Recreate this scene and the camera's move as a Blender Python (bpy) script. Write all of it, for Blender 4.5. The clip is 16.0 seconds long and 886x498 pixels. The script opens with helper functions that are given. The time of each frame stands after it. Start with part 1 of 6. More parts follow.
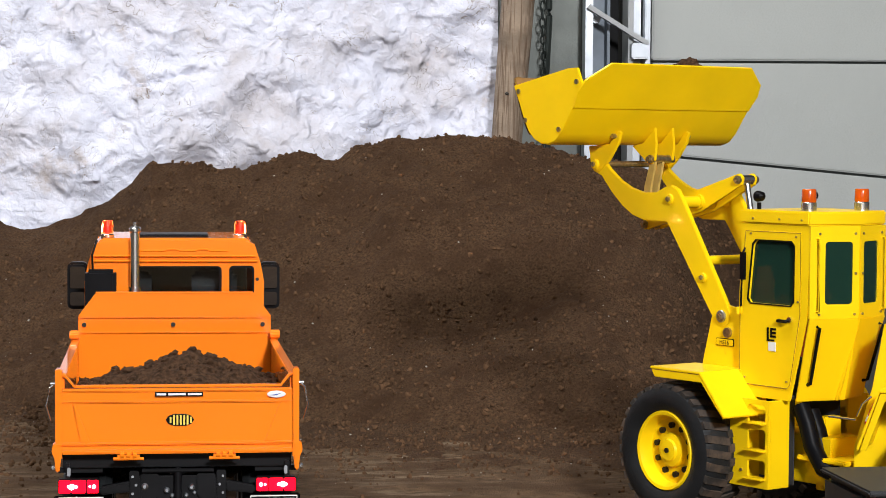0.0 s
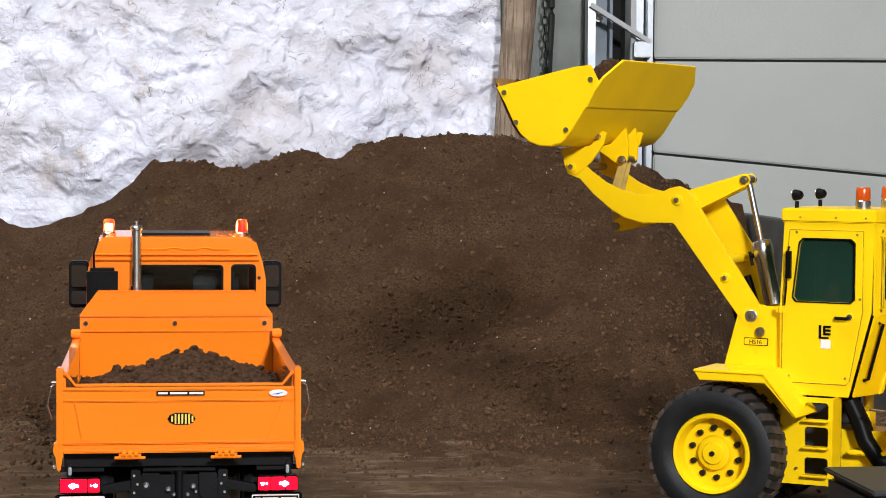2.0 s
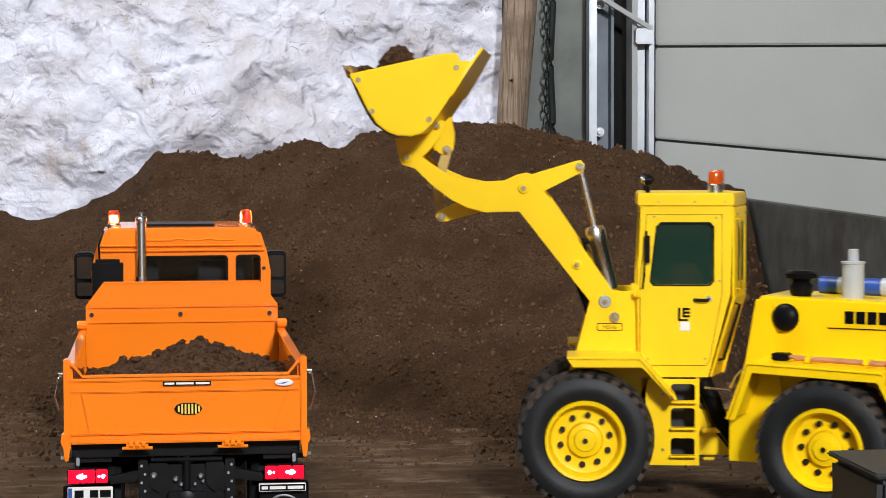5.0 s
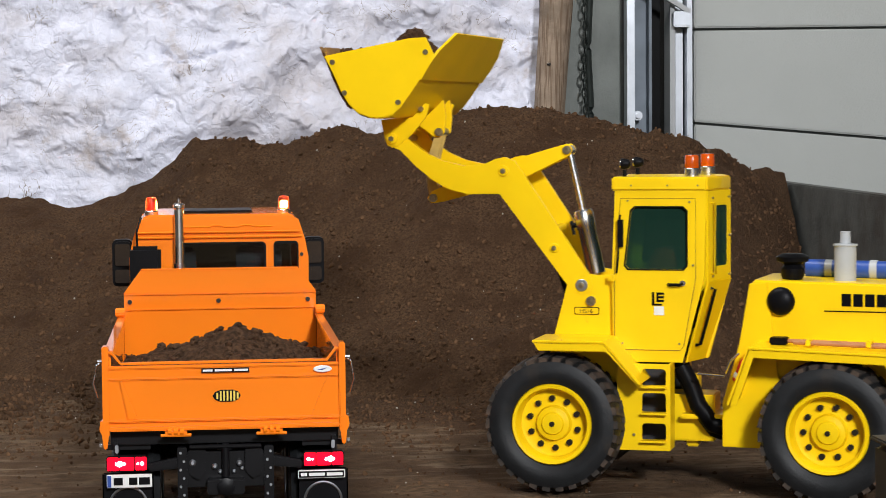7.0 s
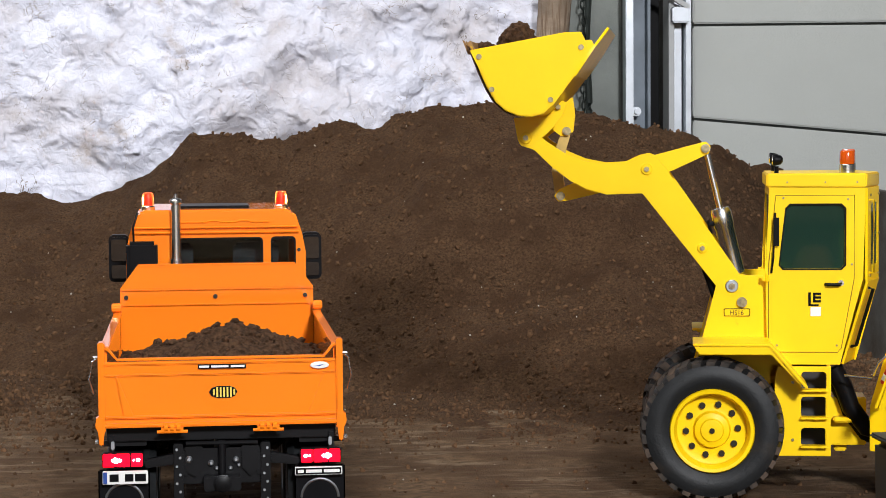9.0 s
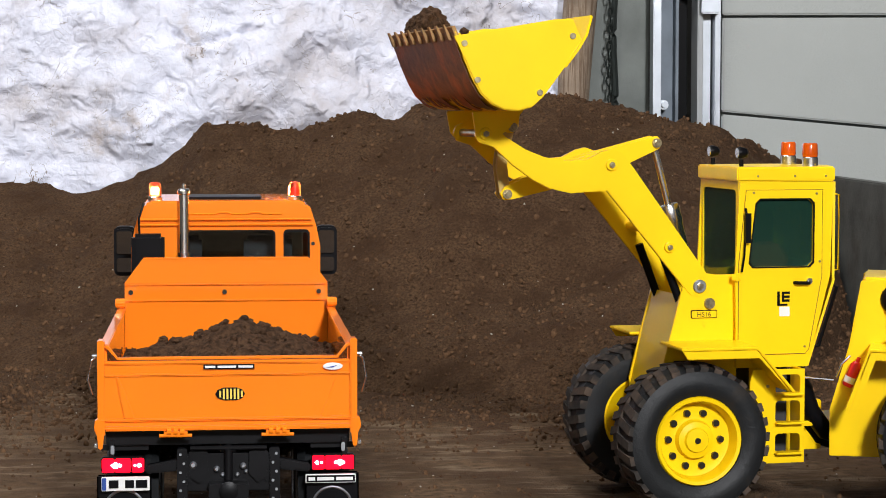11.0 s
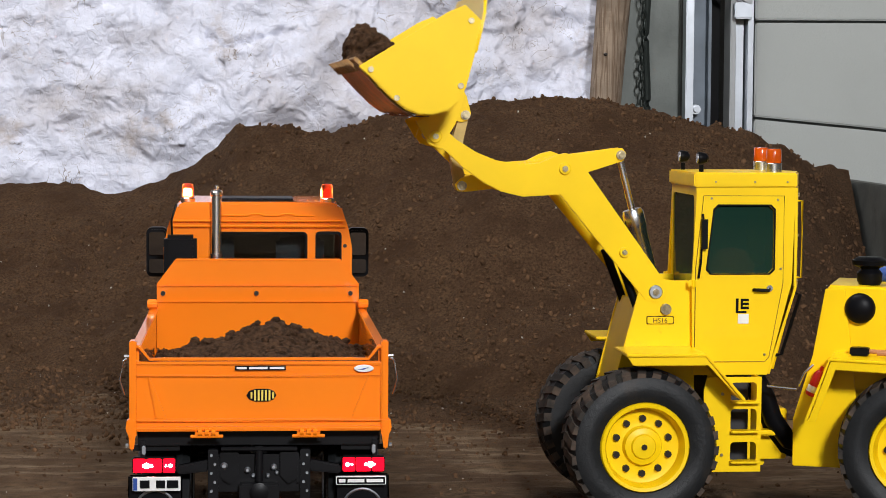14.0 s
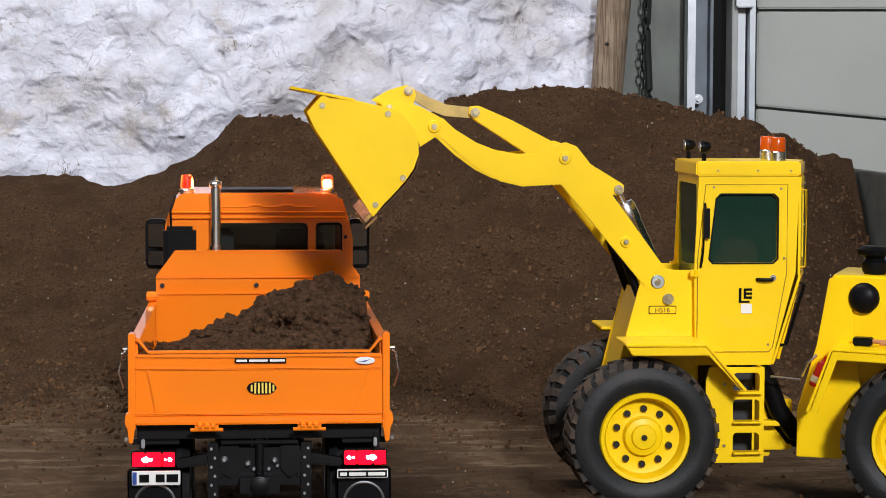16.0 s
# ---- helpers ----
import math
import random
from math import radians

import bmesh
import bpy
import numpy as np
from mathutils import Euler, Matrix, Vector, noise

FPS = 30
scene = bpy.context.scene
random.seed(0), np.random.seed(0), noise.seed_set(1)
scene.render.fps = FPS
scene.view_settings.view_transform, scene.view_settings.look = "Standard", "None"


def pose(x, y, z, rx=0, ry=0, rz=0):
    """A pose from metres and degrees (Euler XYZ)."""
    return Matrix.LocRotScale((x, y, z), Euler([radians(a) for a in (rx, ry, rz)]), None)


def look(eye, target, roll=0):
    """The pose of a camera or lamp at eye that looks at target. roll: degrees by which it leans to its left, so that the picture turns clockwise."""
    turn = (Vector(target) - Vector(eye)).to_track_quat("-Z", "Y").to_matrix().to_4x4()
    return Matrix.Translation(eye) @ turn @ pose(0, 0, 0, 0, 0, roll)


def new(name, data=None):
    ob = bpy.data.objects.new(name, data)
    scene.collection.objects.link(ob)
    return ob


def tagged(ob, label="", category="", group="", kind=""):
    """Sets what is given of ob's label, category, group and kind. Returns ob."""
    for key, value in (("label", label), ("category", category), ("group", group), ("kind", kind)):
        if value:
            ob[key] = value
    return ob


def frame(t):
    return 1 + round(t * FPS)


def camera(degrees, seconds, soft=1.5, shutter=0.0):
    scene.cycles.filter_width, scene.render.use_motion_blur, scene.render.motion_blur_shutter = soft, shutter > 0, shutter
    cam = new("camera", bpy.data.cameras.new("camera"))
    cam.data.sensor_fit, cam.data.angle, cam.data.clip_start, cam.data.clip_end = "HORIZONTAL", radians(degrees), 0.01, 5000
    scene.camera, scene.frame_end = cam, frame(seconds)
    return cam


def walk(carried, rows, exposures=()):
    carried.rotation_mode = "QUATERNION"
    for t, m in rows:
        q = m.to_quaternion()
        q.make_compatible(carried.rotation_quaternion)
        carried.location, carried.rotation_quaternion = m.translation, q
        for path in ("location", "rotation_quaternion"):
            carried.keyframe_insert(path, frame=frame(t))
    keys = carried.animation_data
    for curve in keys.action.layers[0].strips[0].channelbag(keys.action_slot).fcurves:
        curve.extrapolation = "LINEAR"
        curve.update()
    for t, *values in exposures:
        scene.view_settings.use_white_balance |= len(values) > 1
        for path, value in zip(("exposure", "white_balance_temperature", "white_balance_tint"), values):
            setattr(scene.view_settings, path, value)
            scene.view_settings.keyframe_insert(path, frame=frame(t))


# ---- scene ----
# ---- camera ----
cam = camera(22.73, 16.0, soft=0.9, shutter=0.6)
walk(cam, [
    (0, look((-0.0146, -1.6051, 0.3110), (0.1137, -0.6146, 0.2624), 0.39)),
    (0.5, look((-0.0142, -1.6019, 0.3109), (0.1149, -0.6115, 0.2619), 0.42)),
    (1, look((-0.0136, -1.5978, 0.3107), (0.1158, -0.6074, 0.2610), 0.39)),
    (1.5, look((-0.0137, -1.5983, 0.3107), (0.1145, -0.6078, 0.2612), 0.43)),
    (2, look((-0.0141, -1.6008, 0.3108), (0.1132, -0.6102, 0.2616), 0.42)),
    (2.5, look((-0.0140, -1.6008, 0.3108), (0.1139, -0.6103, 0.2611), 0.45)),
    (3, look((-0.0142, -1.6017, 0.3109), (0.1137, -0.6111, 0.2608), 0.40)),
    (3.5, look((-0.0144, -1.6037, 0.3110), (0.1128, -0.6131, 0.2600), 0.34)),
    (5.8, look((-0.0150, -1.6087, 0.3113), (0.1018, -0.6172, 0.2536), -0.77)),
    (6, look((-0.0147, -1.6062, 0.3111), (0.0989, -0.6144, 0.2525), -0.88)),
    (6.5, look((-0.0143, -1.6028, 0.3109), (0.0962, -0.6108, 0.2508), -0.73)),
    (7, look((-0.0141, -1.6003, 0.3107), (0.0942, -0.6080, 0.2496), -0.53)),
    (7.5, look((-0.0138, -1.5977, 0.3106), (0.0944, -0.6055, 0.2483), -0.46)),
    (8, look((-0.0134, -1.5945, 0.3104), (0.0952, -0.6024, 0.2478), -0.52)),
    (8.5, look((-0.0132, -1.5920, 0.3102), (0.0961, -0.6000, 0.2474), -0.49)),
    (9, look((-0.0132, -1.5920, 0.3102), (0.0960, -0.6000, 0.2472), -0.44)),
    (11.5, look((-0.0031, -1.4874, 0.3033), (0.0942, -0.4943, 0.2380), 0.17)),
    (12, look((-0.0035, -1.4887, 0.3034), (0.0910, -0.4953, 0.2381), 0.27)),
    (12.5, look((-0.0041, -1.4910, 0.3036), (0.0873, -0.4973, 0.2385), 0.21)),
    (13, look((-0.0048, -1.4957, 0.3040), (0.0839, -0.5017, 0.2401), 0.17)),
    (13.5, look((-0.0053, -1.4987, 0.3042), (0.0819, -0.5046, 0.2400), 0.24)),
    (14, look((-0.0054, -1.4999, 0.3043), (0.0811, -0.5057, 0.2405), 0.40)),
    (14.5, look((-0.0054, -1.4989, 0.3041), (0.0810, -0.5048, 0.2396), 0.57)),
    (15, look((-0.0051, -1.4953, 0.3039), (0.0812, -0.5011, 0.2388), 0.54)),
    (15.5, look((-0.0048, -1.4909, 0.3035), (0.0801, -0.4967, 0.2375), 0.23)),
    (16, look((-0.0042, -1.4845, 0.3028), (0.0817, -0.4905, 0.2351), 0.18)),
], exposures=[(0, 0.0), (3.7, 0.0), (5.8, -0.22), (7.5, -0.22), (8.5, -0.08), (9.2, -0.02), (11.5, -0.05), (13, -0.25), (16, -0.29)])

# ---- light: added area lamps for unseen daylight sources overhead and behind the camera ----
world = bpy.data.worlds.new("sky")
scene.world = world
world.use_nodes = True
wn = world.node_tree.nodes
sky = wn.new("ShaderNodeTexSky")
sky.sky_type, sky.sun_disc = "NISHITA", False
sky.sun_elevation, sky.sun_rotation = radians(45), radians(200)
world.node_tree.links.new(sky.outputs[0], wn["Background"].inputs[0])
wn["Background"].inputs[1].default_value = 0.10


def area_lamp(name, eye, target, sx, sy, watts, colour):
    d = bpy.data.lights.new(name, "AREA")
    d.shape, d.size, d.size_y, d.energy, d.color = "RECTANGLE", sx, sy, watts, colour
    ob = new(name, d)
    ob.matrix_world = look(eye, target)
    return ob


# assumed overhead source, no roof light is known
area_lamp("roof_light_daylight", (-0.8, 0.30, 2.95), (-0.2, 0.9, 0), 2.0, 0.9, 92, (1.0, 0.98, 0.95))
# aimed so that the bucket's shadow falls right; the gate is assumed
area_lamp("gate_daylight", (0.65, -3.9, 1.85), (0.2, 0.6, 0.2), 0.42, 0.40, 216, (0.98, 0.98, 1.0))


# ---- materials ----
def mat(name, colour, rough=0.5, metal=0.0, vary=0.15, scale=40.0, bump=0.0, bump_scale=120.0, coat=0.0,
        emit=0.0, second=None, second_scale=6.0, spec=0.5, alpha_glass=False, random_tint=0.0):
    m = bpy.data.materials.new(name)
    m.use_nodes = True
    nt = m.node_tree
    n, l = nt.nodes, nt.links
    b = n["Principled BSDF"]
    tc = n.new("ShaderNodeTexCoord")
    nz = n.new("ShaderNodeTexNoise")
    nz.inputs["Scale"].default_value, nz.inputs["Detail"].default_value = scale, 6.0
    l.new(tc.outputs["Object"], nz.inputs["Vector"])
    ramp = n.new("ShaderNodeValToRGB")
    ramp.color_ramp.elements[0].position, ramp.color_ramp.elements[1].position = 0.3, 0.7
    lo = [c * (1 - vary) for c in colour]
    hi = [min(1, c * (1 + vary)) for c in colour]
    ramp.color_ramp.elements[0].color, ramp.color_ramp.elements[1].color = (*lo, 1), (*hi, 1)
    l.new(nz.outputs["Fac"], ramp.inputs["Fac"])
    out = ramp.outputs["Color"]
    if second:
        n2 = n.new("ShaderNodeTexNoise")
        n2.inputs["Scale"].default_value, n2.inputs["Detail"].default_value = second_scale, 8.0
        n2.inputs["Roughness"].default_value = 0.65
        l.new(tc.outputs["Object"], n2.inputs["Vector"])
        r2 = n.new("ShaderNodeValToRGB")
        r2.color_ramp.elements[0].position, r2.color_ramp.elements[1].position = second[1], second[2]
        l.new(n2.outputs["Fac"], r2.inputs["Fac"])
        mx = n.new("ShaderNodeMix")
        mx.data_type = "RGBA"
        l.new(r2.outputs["Color"], mx.inputs["Factor"])
        l.new(out, mx.inputs["A"])
        mx.inputs["B"].default_value = (*second[0], 1)
        out = mx.outputs["Result"]
    if random_tint:
        oi = n.new("ShaderNodeObjectInfo")
        mp = n.new("ShaderNodeMapRange")
        mp.inputs["To Min"].default_value, mp.inputs["To Max"].default_value = 1 - random_tint, 1 + random_tint
        l.new(oi.outputs["Random"], mp.inputs["Value"])
        hs = n.new("ShaderNodeHueSaturation")
        l.new(mp.outputs["Result"], hs.inputs["Value"])
        l.new(out, hs.inputs["Color"])
        out = hs.outputs["Color"]
    l.new(out, b.inputs["Base Color"])
    b.inputs["Roughness"].default_value, b.inputs["Metallic"].default_value = rough, metal
    b.inputs["Coat Weight"].default_value = coat
    b.inputs["Coat Roughness"].default_value = 0.05
    b.inputs["Specular IOR Level"].default_value = spec
    if bump:
        nb = n.new("ShaderNodeTexNoise")
        nb.inputs["Scale"].default_value, nb.inputs["Detail"].default_value = bump_scale, 8.0
        nb.inputs["Roughness"].default_value = 0.7
        l.new(tc.outputs["Object"], nb.inputs["Vector"])
        bp = n.new("ShaderNodeBump")
        bp.inputs["Strength"].default_value, bp.inputs["Distance"].default_value = 1.0, bump
        l.new(nb.outputs["Fac"], bp.inputs["Height"])
        l.new(bp.outputs["Normal"], b.inputs["Normal"])
    if emit:
        b.inputs["Emission Color"].default_value = (*colour, 1)
        b.inputs["Emission Strength"].default_value = emit
    return m


def glass_mat(name, colour, rough=0.03, weight=1.0):
    m = bpy.data.materials.new(name)
    m.use_nodes = True
    b = m.node_tree.nodes["Principled BSDF"]
    b.inputs["Base Color"].default_value = (*colour, 1)
    b.inputs["Roughness"].default_value = rough
    b.inputs["Transmission Weight"].default_value = weight
    b.inputs["IOR"].default_value = 1.3
    return m


SOIL = mat("soil", (0.108, 0.060, 0.031), 0.95, vary=0.55, scale=330, bump=0.007, bump_scale=380, second=((0.070, 0.036, 0.018), 0.40, 0.66), second_scale=16, spec=0.15)
GROUND = mat("trodden_soil", (0.150, 0.094, 0.053), 0.92, vary=0.5, scale=120, bump=0.006, bump_scale=210, second=((0.082, 0.046, 0.024), 0.38, 0.62), second_scale=15, spec=0.15)


def dry_streaks(m):
    """Pale dry scrape marks, drawn out across the trodden soil."""
    n, l = m.node_tree.nodes, m.node_tree.links
    b = n["Principled BSDF"]
    under = b.inputs["Base Color"].links[0].from_socket
    tc, mp = n.new("ShaderNodeTexCoord"), n.new("ShaderNodeMapping")
    mp.inputs["Scale"].default_value, mp.inputs["Rotation"].default_value = (11, 46, 1), (0, 0, 0.18)
    l.new(tc.outputs["Object"], mp.inputs["Vector"])
    nz, wide = n.new("ShaderNodeTexNoise"), n.new("ShaderNodeTexNoise")
    nz.inputs["Scale"].default_value, nz.inputs["Detail"].default_value, nz.inputs["Roughness"].default_value = 1.0, 9.0, 0.72
    wide.inputs["Scale"].default_value, wide.inputs["Detail"].default_value = 7.0, 3.0
    l.new(mp.outputs["Vector"], nz.inputs["Vector"])
    l.new(tc.outputs["Object"], wide.inputs["Vector"])
    ramps = []
    for t, lo, hi in ((nz, 0.50, 0.68), (wide, 0.40, 0.62)):
        r = n.new("ShaderNodeMapRange")
        r.inputs["From Min"].default_value, r.inputs["From Max"].default_value = lo, hi
        l.new(t.outputs["Fac"], r.inputs["Value"])
        ramps.append(r)
    both = n.new("ShaderNodeMath")
    both.operation = "MULTIPLY"
    l.new(ramps[0].outputs["Result"], both.inputs[0])
    l.new(ramps[1].outputs["Result"], both.inputs[1])
    mx = n.new("ShaderNodeMix")
    mx.data_type = "RGBA"
    l.new(both.outputs[0], mx.inputs["Factor"])
    l.new(under, mx.inputs["A"])
    mx.inputs["B"].default_value = (0.30, 0.225, 0.150, 1)
    l.new(mx.outputs["Result"], b.inputs["Base Color"])


dry_streaks(GROUND)
CRUMB = mat("loose_soil_crumb", (0.092, 0.050, 0.026), 0.95, vary=0.5, scale=90, spec=0.12)
PEBBLE = mat("pale_stone", (0.42, 0.38, 0.32), 0.8, vary=0.3)
ROCK = mat("white_rock", (0.71, 0.73, 0.85), 0.55, vary=0.14, scale=26, second=((0.47, 0.43, 0.435), 0.46, 0.76), second_scale=7, spec=0.35)


def rock_relief(m):
    """Sharp folded relief at two sizes."""
    n, l = m.node_tree.nodes, m.node_tree.links
    tc = n.new("ShaderNodeTexCoord")
    normal = None
    for scale, dist, kind in ((9.0, 0.028, "RIDGED_MULTIFRACTAL"), (34.0, 0.012, "RIDGED_MULTIFRACTAL"), (95.0, 0.005, "FBM")):
        t = n.new("ShaderNodeTexNoise")
        t.noise_type = kind
        t.inputs["Scale"].default_value, t.inputs["Detail"].default_value = scale, 6.0
        t.inputs["Distortion"].default_value = 0.6
        l.new(tc.outputs["Object"], t.inputs["Vector"])
        bp = n.new("ShaderNodeBump")
        bp.inputs["Strength"].default_value, bp.inputs["Distance"].default_value = 0.8, dist
        l.new(t.outputs["Fac"], bp.inputs["Height"])
        if normal:
            l.new(normal, bp.inputs["Normal"])
        normal = bp.outputs["Normal"]
    b = n["Principled BSDF"]
    l.new(normal, b.inputs["Normal"])
    # hairline cracks and ochre stains, each with a shape of its own
    for scale, warp, width, colour, share_lo, share_hi in ((9.0, 2.6, 0.0035, (0.22, 0.19, 0.175, 1), 0.56, 0.66), (21.0, 1.8, 0.006, (0.36, 0.33, 0.33, 1), 0.50, 0.62)):
        line, patch = n.new("ShaderNodeTexNoise"), n.new("ShaderNodeTexNoise")
        line.inputs["Scale"].default_value, line.inputs["Detail"].default_value, line.inputs["Distortion"].default_value = scale, 3.0, warp
        patch.inputs["Scale"].default_value, patch.inputs["Detail"].default_value = scale * 0.9, 2.0
        away, there, both, mx = (n.new(k) for k in ("ShaderNodeMath", "ShaderNodeMapRange", "ShaderNodeMath", "ShaderNodeMix"))
        l.new(tc.outputs["Object"], line.inputs["Vector"])
        l.new(tc.outputs["Object"], patch.inputs["Vector"])
        away.operation, away.inputs[1].default_value, away.inputs[2].default_value = "COMPARE", 0.5, width
        l.new(line.outputs["Fac"], away.inputs[0])
        there.inputs["From Min"].default_value, there.inputs["From Max"].default_value = share_lo, share_hi
        l.new(patch.outputs["Fac"], there.inputs["Value"])
        both.operation = "MULTIPLY"
        l.new(away.outputs[0], both.inputs[0])
        l.new(there.outputs["Result"], both.inputs[1])
        mx.data_type = "RGBA"
        l.new(both.outputs[0], mx.inputs["Factor"])
        l.new(b.inputs["Base Color"].links[0].from_socket, mx.inputs["A"])
        mx.inputs["B"].default_value = colour
        l.new(mx.outputs["Result"], b.inputs["Base Color"])
    stain, amount, mx = n.new("ShaderNodeTexNoise"), n.new("ShaderNodeMapRange"), n.new("ShaderNodeMix")
    stain.inputs["Scale"].default_value, stain.inputs["Detail"].default_value, stain.inputs["Roughness"].default_value = 6.0, 9.0, 0.68
    amount.inputs["From Min"].default_value, amount.inputs["From Max"].default_value, amount.inputs["To Max"].default_value = 0.57, 0.70, 0.8
    l.new(tc.outputs["Object"], stain.inputs["Vector"])
    l.new(stain.outputs["Fac"], amount.inputs["Value"])
    mx.data_type = "RGBA"
    l.new(amount.outputs["Result"], mx.inputs["Factor"])
    l.new(b.inputs["Base Color"].links[0].from_socket, mx.inputs["A"])
    mx.inputs["B"].default_value = (0.34, 0.25, 0.17, 1)
    l.new(mx.outputs["Result"], b.inputs["Base Color"])


rock_relief(ROCK)
YELLOW = mat("yellow_paint", (0.95, 0.625, 0.004), 0.38, vary=0.05, scale=20, coat=0.18, spec=0.22, second=((0.62, 0.36, 0.02), 0.68, 0.85), second_scale=30)
ORANGE = mat("orange_paint", (0.98, 0.228, 0.006), 0.4, vary=0.03, scale=12, coat=0.95, spec=0.1)
BLACK = mat("black_plastic", (0.004, 0.004, 0.005), 0.4, vary=0.2, spec=0.09)
CHASSIS = mat("black_chassis_paint", (0.006, 0.006, 0.007), 0.40, vary=0.3, spec=0.16)
RUBBER = mat("tyre_rubber", (0.010, 0.011, 0.012), 0.5, vary=0.25, scale=60, bump=0.0004, bump_scale=300, second=((0.030, 0.023, 0.017), 0.58, 0.80), second_scale=35, spec=0.3)
LUG = mat("dusty_tread_rubber", (0.024, 0.019, 0.015), 0.85, vary=0.4, scale=80, second=((0.085, 0.055, 0.036), 0.45, 0.65), second_scale=40)
RUST = mat("scraped_rusty_steel", (0.105, 0.040, 0.014), 0.5, 0.35, vary=0.6, scale=120, second=((0.34, 0.085, 0.012), 0.50, 0.68), second_scale=28, bump=0.0004, bump_scale=300)
CHROME = mat("polished_metal", (0.72, 0.72, 0.72), 0.26, 1.0, vary=0.05)
STEEL = mat("galvanised_steel", (0.45, 0.48, 0.52), 0.38, 1.0, vary=0.12, scale=25)
BOLT = mat("bolt_steel", (0.42, 0.35, 0.22), 0.32, 0.9, vary=0.3, scale=400)
DARKBOLT = mat("dark_bolt", (0.03, 0.025, 0.02), 0.4, 0.6)
WHITE = mat("white_print", (0.80, 0.80, 0.78), 0.5, vary=0.05)
BADGE = mat("yellow_badge", (0.80, 0.62, 0.10), 0.4, vary=0.05)
BLUE = mat("blue_plastic", (0.02, 0.07, 0.32), 0.4)
GREY = mat("grey_paint", (0.42, 0.44, 0.45), 0.4, vary=0.06)
RED = mat("red_plastic", (0.62, 0.015, 0.015), 0.35)
HANDLE_WOOD = mat("reddish_handle_wood", (0.42, 0.17, 0.06), 0.55, vary=0.2, scale=90)
TIMBER = mat("weathered_timber", (0.30, 0.228, 0.165), 0.8, vary=0.25, scale=30, bump=0.003, bump_scale=60, second=((0.16, 0.12, 0.085), 0.5, 0.75), second_scale=16)


def wood_grain(m):
    """Long grain lines up the post."""
    n, l = m.node_tree.nodes, m.node_tree.links
    b = n["Principled BSDF"]
    tc, mp, wv, rp, mx = (n.new("ShaderNode" + k) for k in ("TexCoord", "Mapping", "TexNoise", "ValToRGB", "Mix"))
    mp.inputs["Scale"].default_value = (230, 230, 9)
    l.new(tc.outputs["Object"], mp.inputs["Vector"])
    l.new(mp.outputs["Vector"], wv.inputs["Vector"])
    wv.inputs["Scale"].default_value, wv.inputs["Detail"].default_value, wv.inputs["Distortion"].default_value = 1.0, 4.0, 1.2
    l.new(wv.outputs["Fac"], rp.inputs["Fac"])
    rp.color_ramp.elements[0].position, rp.color_ramp.elements[1].position = 0.46, 0.60
    mx.data_type = "RGBA"
    l.new(rp.outputs["Color"], mx.inputs["Factor"])
    l.new(b.inputs["Base Color"].links[0].from_socket, mx.inputs["A"])
    mx.inputs["B"].default_value = (0.165, 0.110, 0.070, 1)
    l.new(mx.outputs["Result"], b.inputs["Base Color"])


wood_grain(TIMBER)
DOOR = mat("grey_door_panel", (0.43, 0.455, 0.44), 0.42, vary=0.025, scale=9, bump=0.0008, bump_scale=160)
BOARD = mat("stained_grey_board", (0.105, 0.108, 0.10), 0.7, vary=0.3, scale=22, bump=0.001, second=((0.06, 0.05, 0.04), 0.5, 0.7), second_scale=9)
CONCRETE = mat("grey_concrete", (0.235, 0.255, 0.240), 0.8, vary=0.22, scale=12, bump=0.002, bump_scale=70)
# tone of the unseen hall, set dark to hold down bounced light
HALL = mat("unseen_hall_dark", (0.10, 0.10, 0.096), 0.8, vary=0.06, scale=4)
# darker copy of the galvanised steel; the recess shade is in its colour
SHADED_STEEL = mat("shaded_steel", (0.17, 0.20, 0.235), 0.55, 0.5, vary=0.3, scale=14)
CHAIN = mat("dark_chain", (0.05, 0.06, 0.055), 0.5, 0.7)
AMBER = mat("amber_dome", (0.55, 0.075, 0.003), 0.15, vary=0.05, coat=0.5)
LENS = glass_mat("red_orange_dome_glass", (1.0, 0.15, 0.045), 0.4)
LAMP_RED = mat("glowing_red_lamp", (1.0, 0.002, 0.014), 0.3, vary=0.0, emit=2.6, spec=0.1)
LAMP_HOT = mat("bright_lamp_bulb", (1.0, 0.62, 0.62), 0.3, vary=0.01, emit=40.0)
FLASH = mat("flashing_bulb", (1.0, 0.40, 0.12), 0.3, vary=0.0, emit=520.0)
IDLE = mat("dim_bulb", (1.0, 0.03, 0.012), 0.3, vary=0.0, emit=1.8)
DOLLCLOTH = mat("orange_doll_cloth", (0.75, 0.10, 0.03), 0.8, vary=0.1)
BOX = mat("dark_grey_case", (0.020, 0.022, 0.024), 0.5, vary=0.2, scale=30)


# ---- mesh helpers ----
def box(bm, x0, x1, y0, y1, z0, z1, m=None):
    vs = [bm.verts.new((x, y, z)) for z in (z0, z1) for y in (y0, y1) for x in (x0, x1)]
    for f in ((0, 2, 3, 1), (4, 5, 7, 6), (0, 1, 5, 4), (2, 6, 7, 3), (0, 4, 6, 2), (1, 3, 7, 5)):
        bm.faces.new([vs[i] for i in f])
    if m is not None:
        bmesh.ops.transform(bm, matrix=m, verts=vs)
    return vs


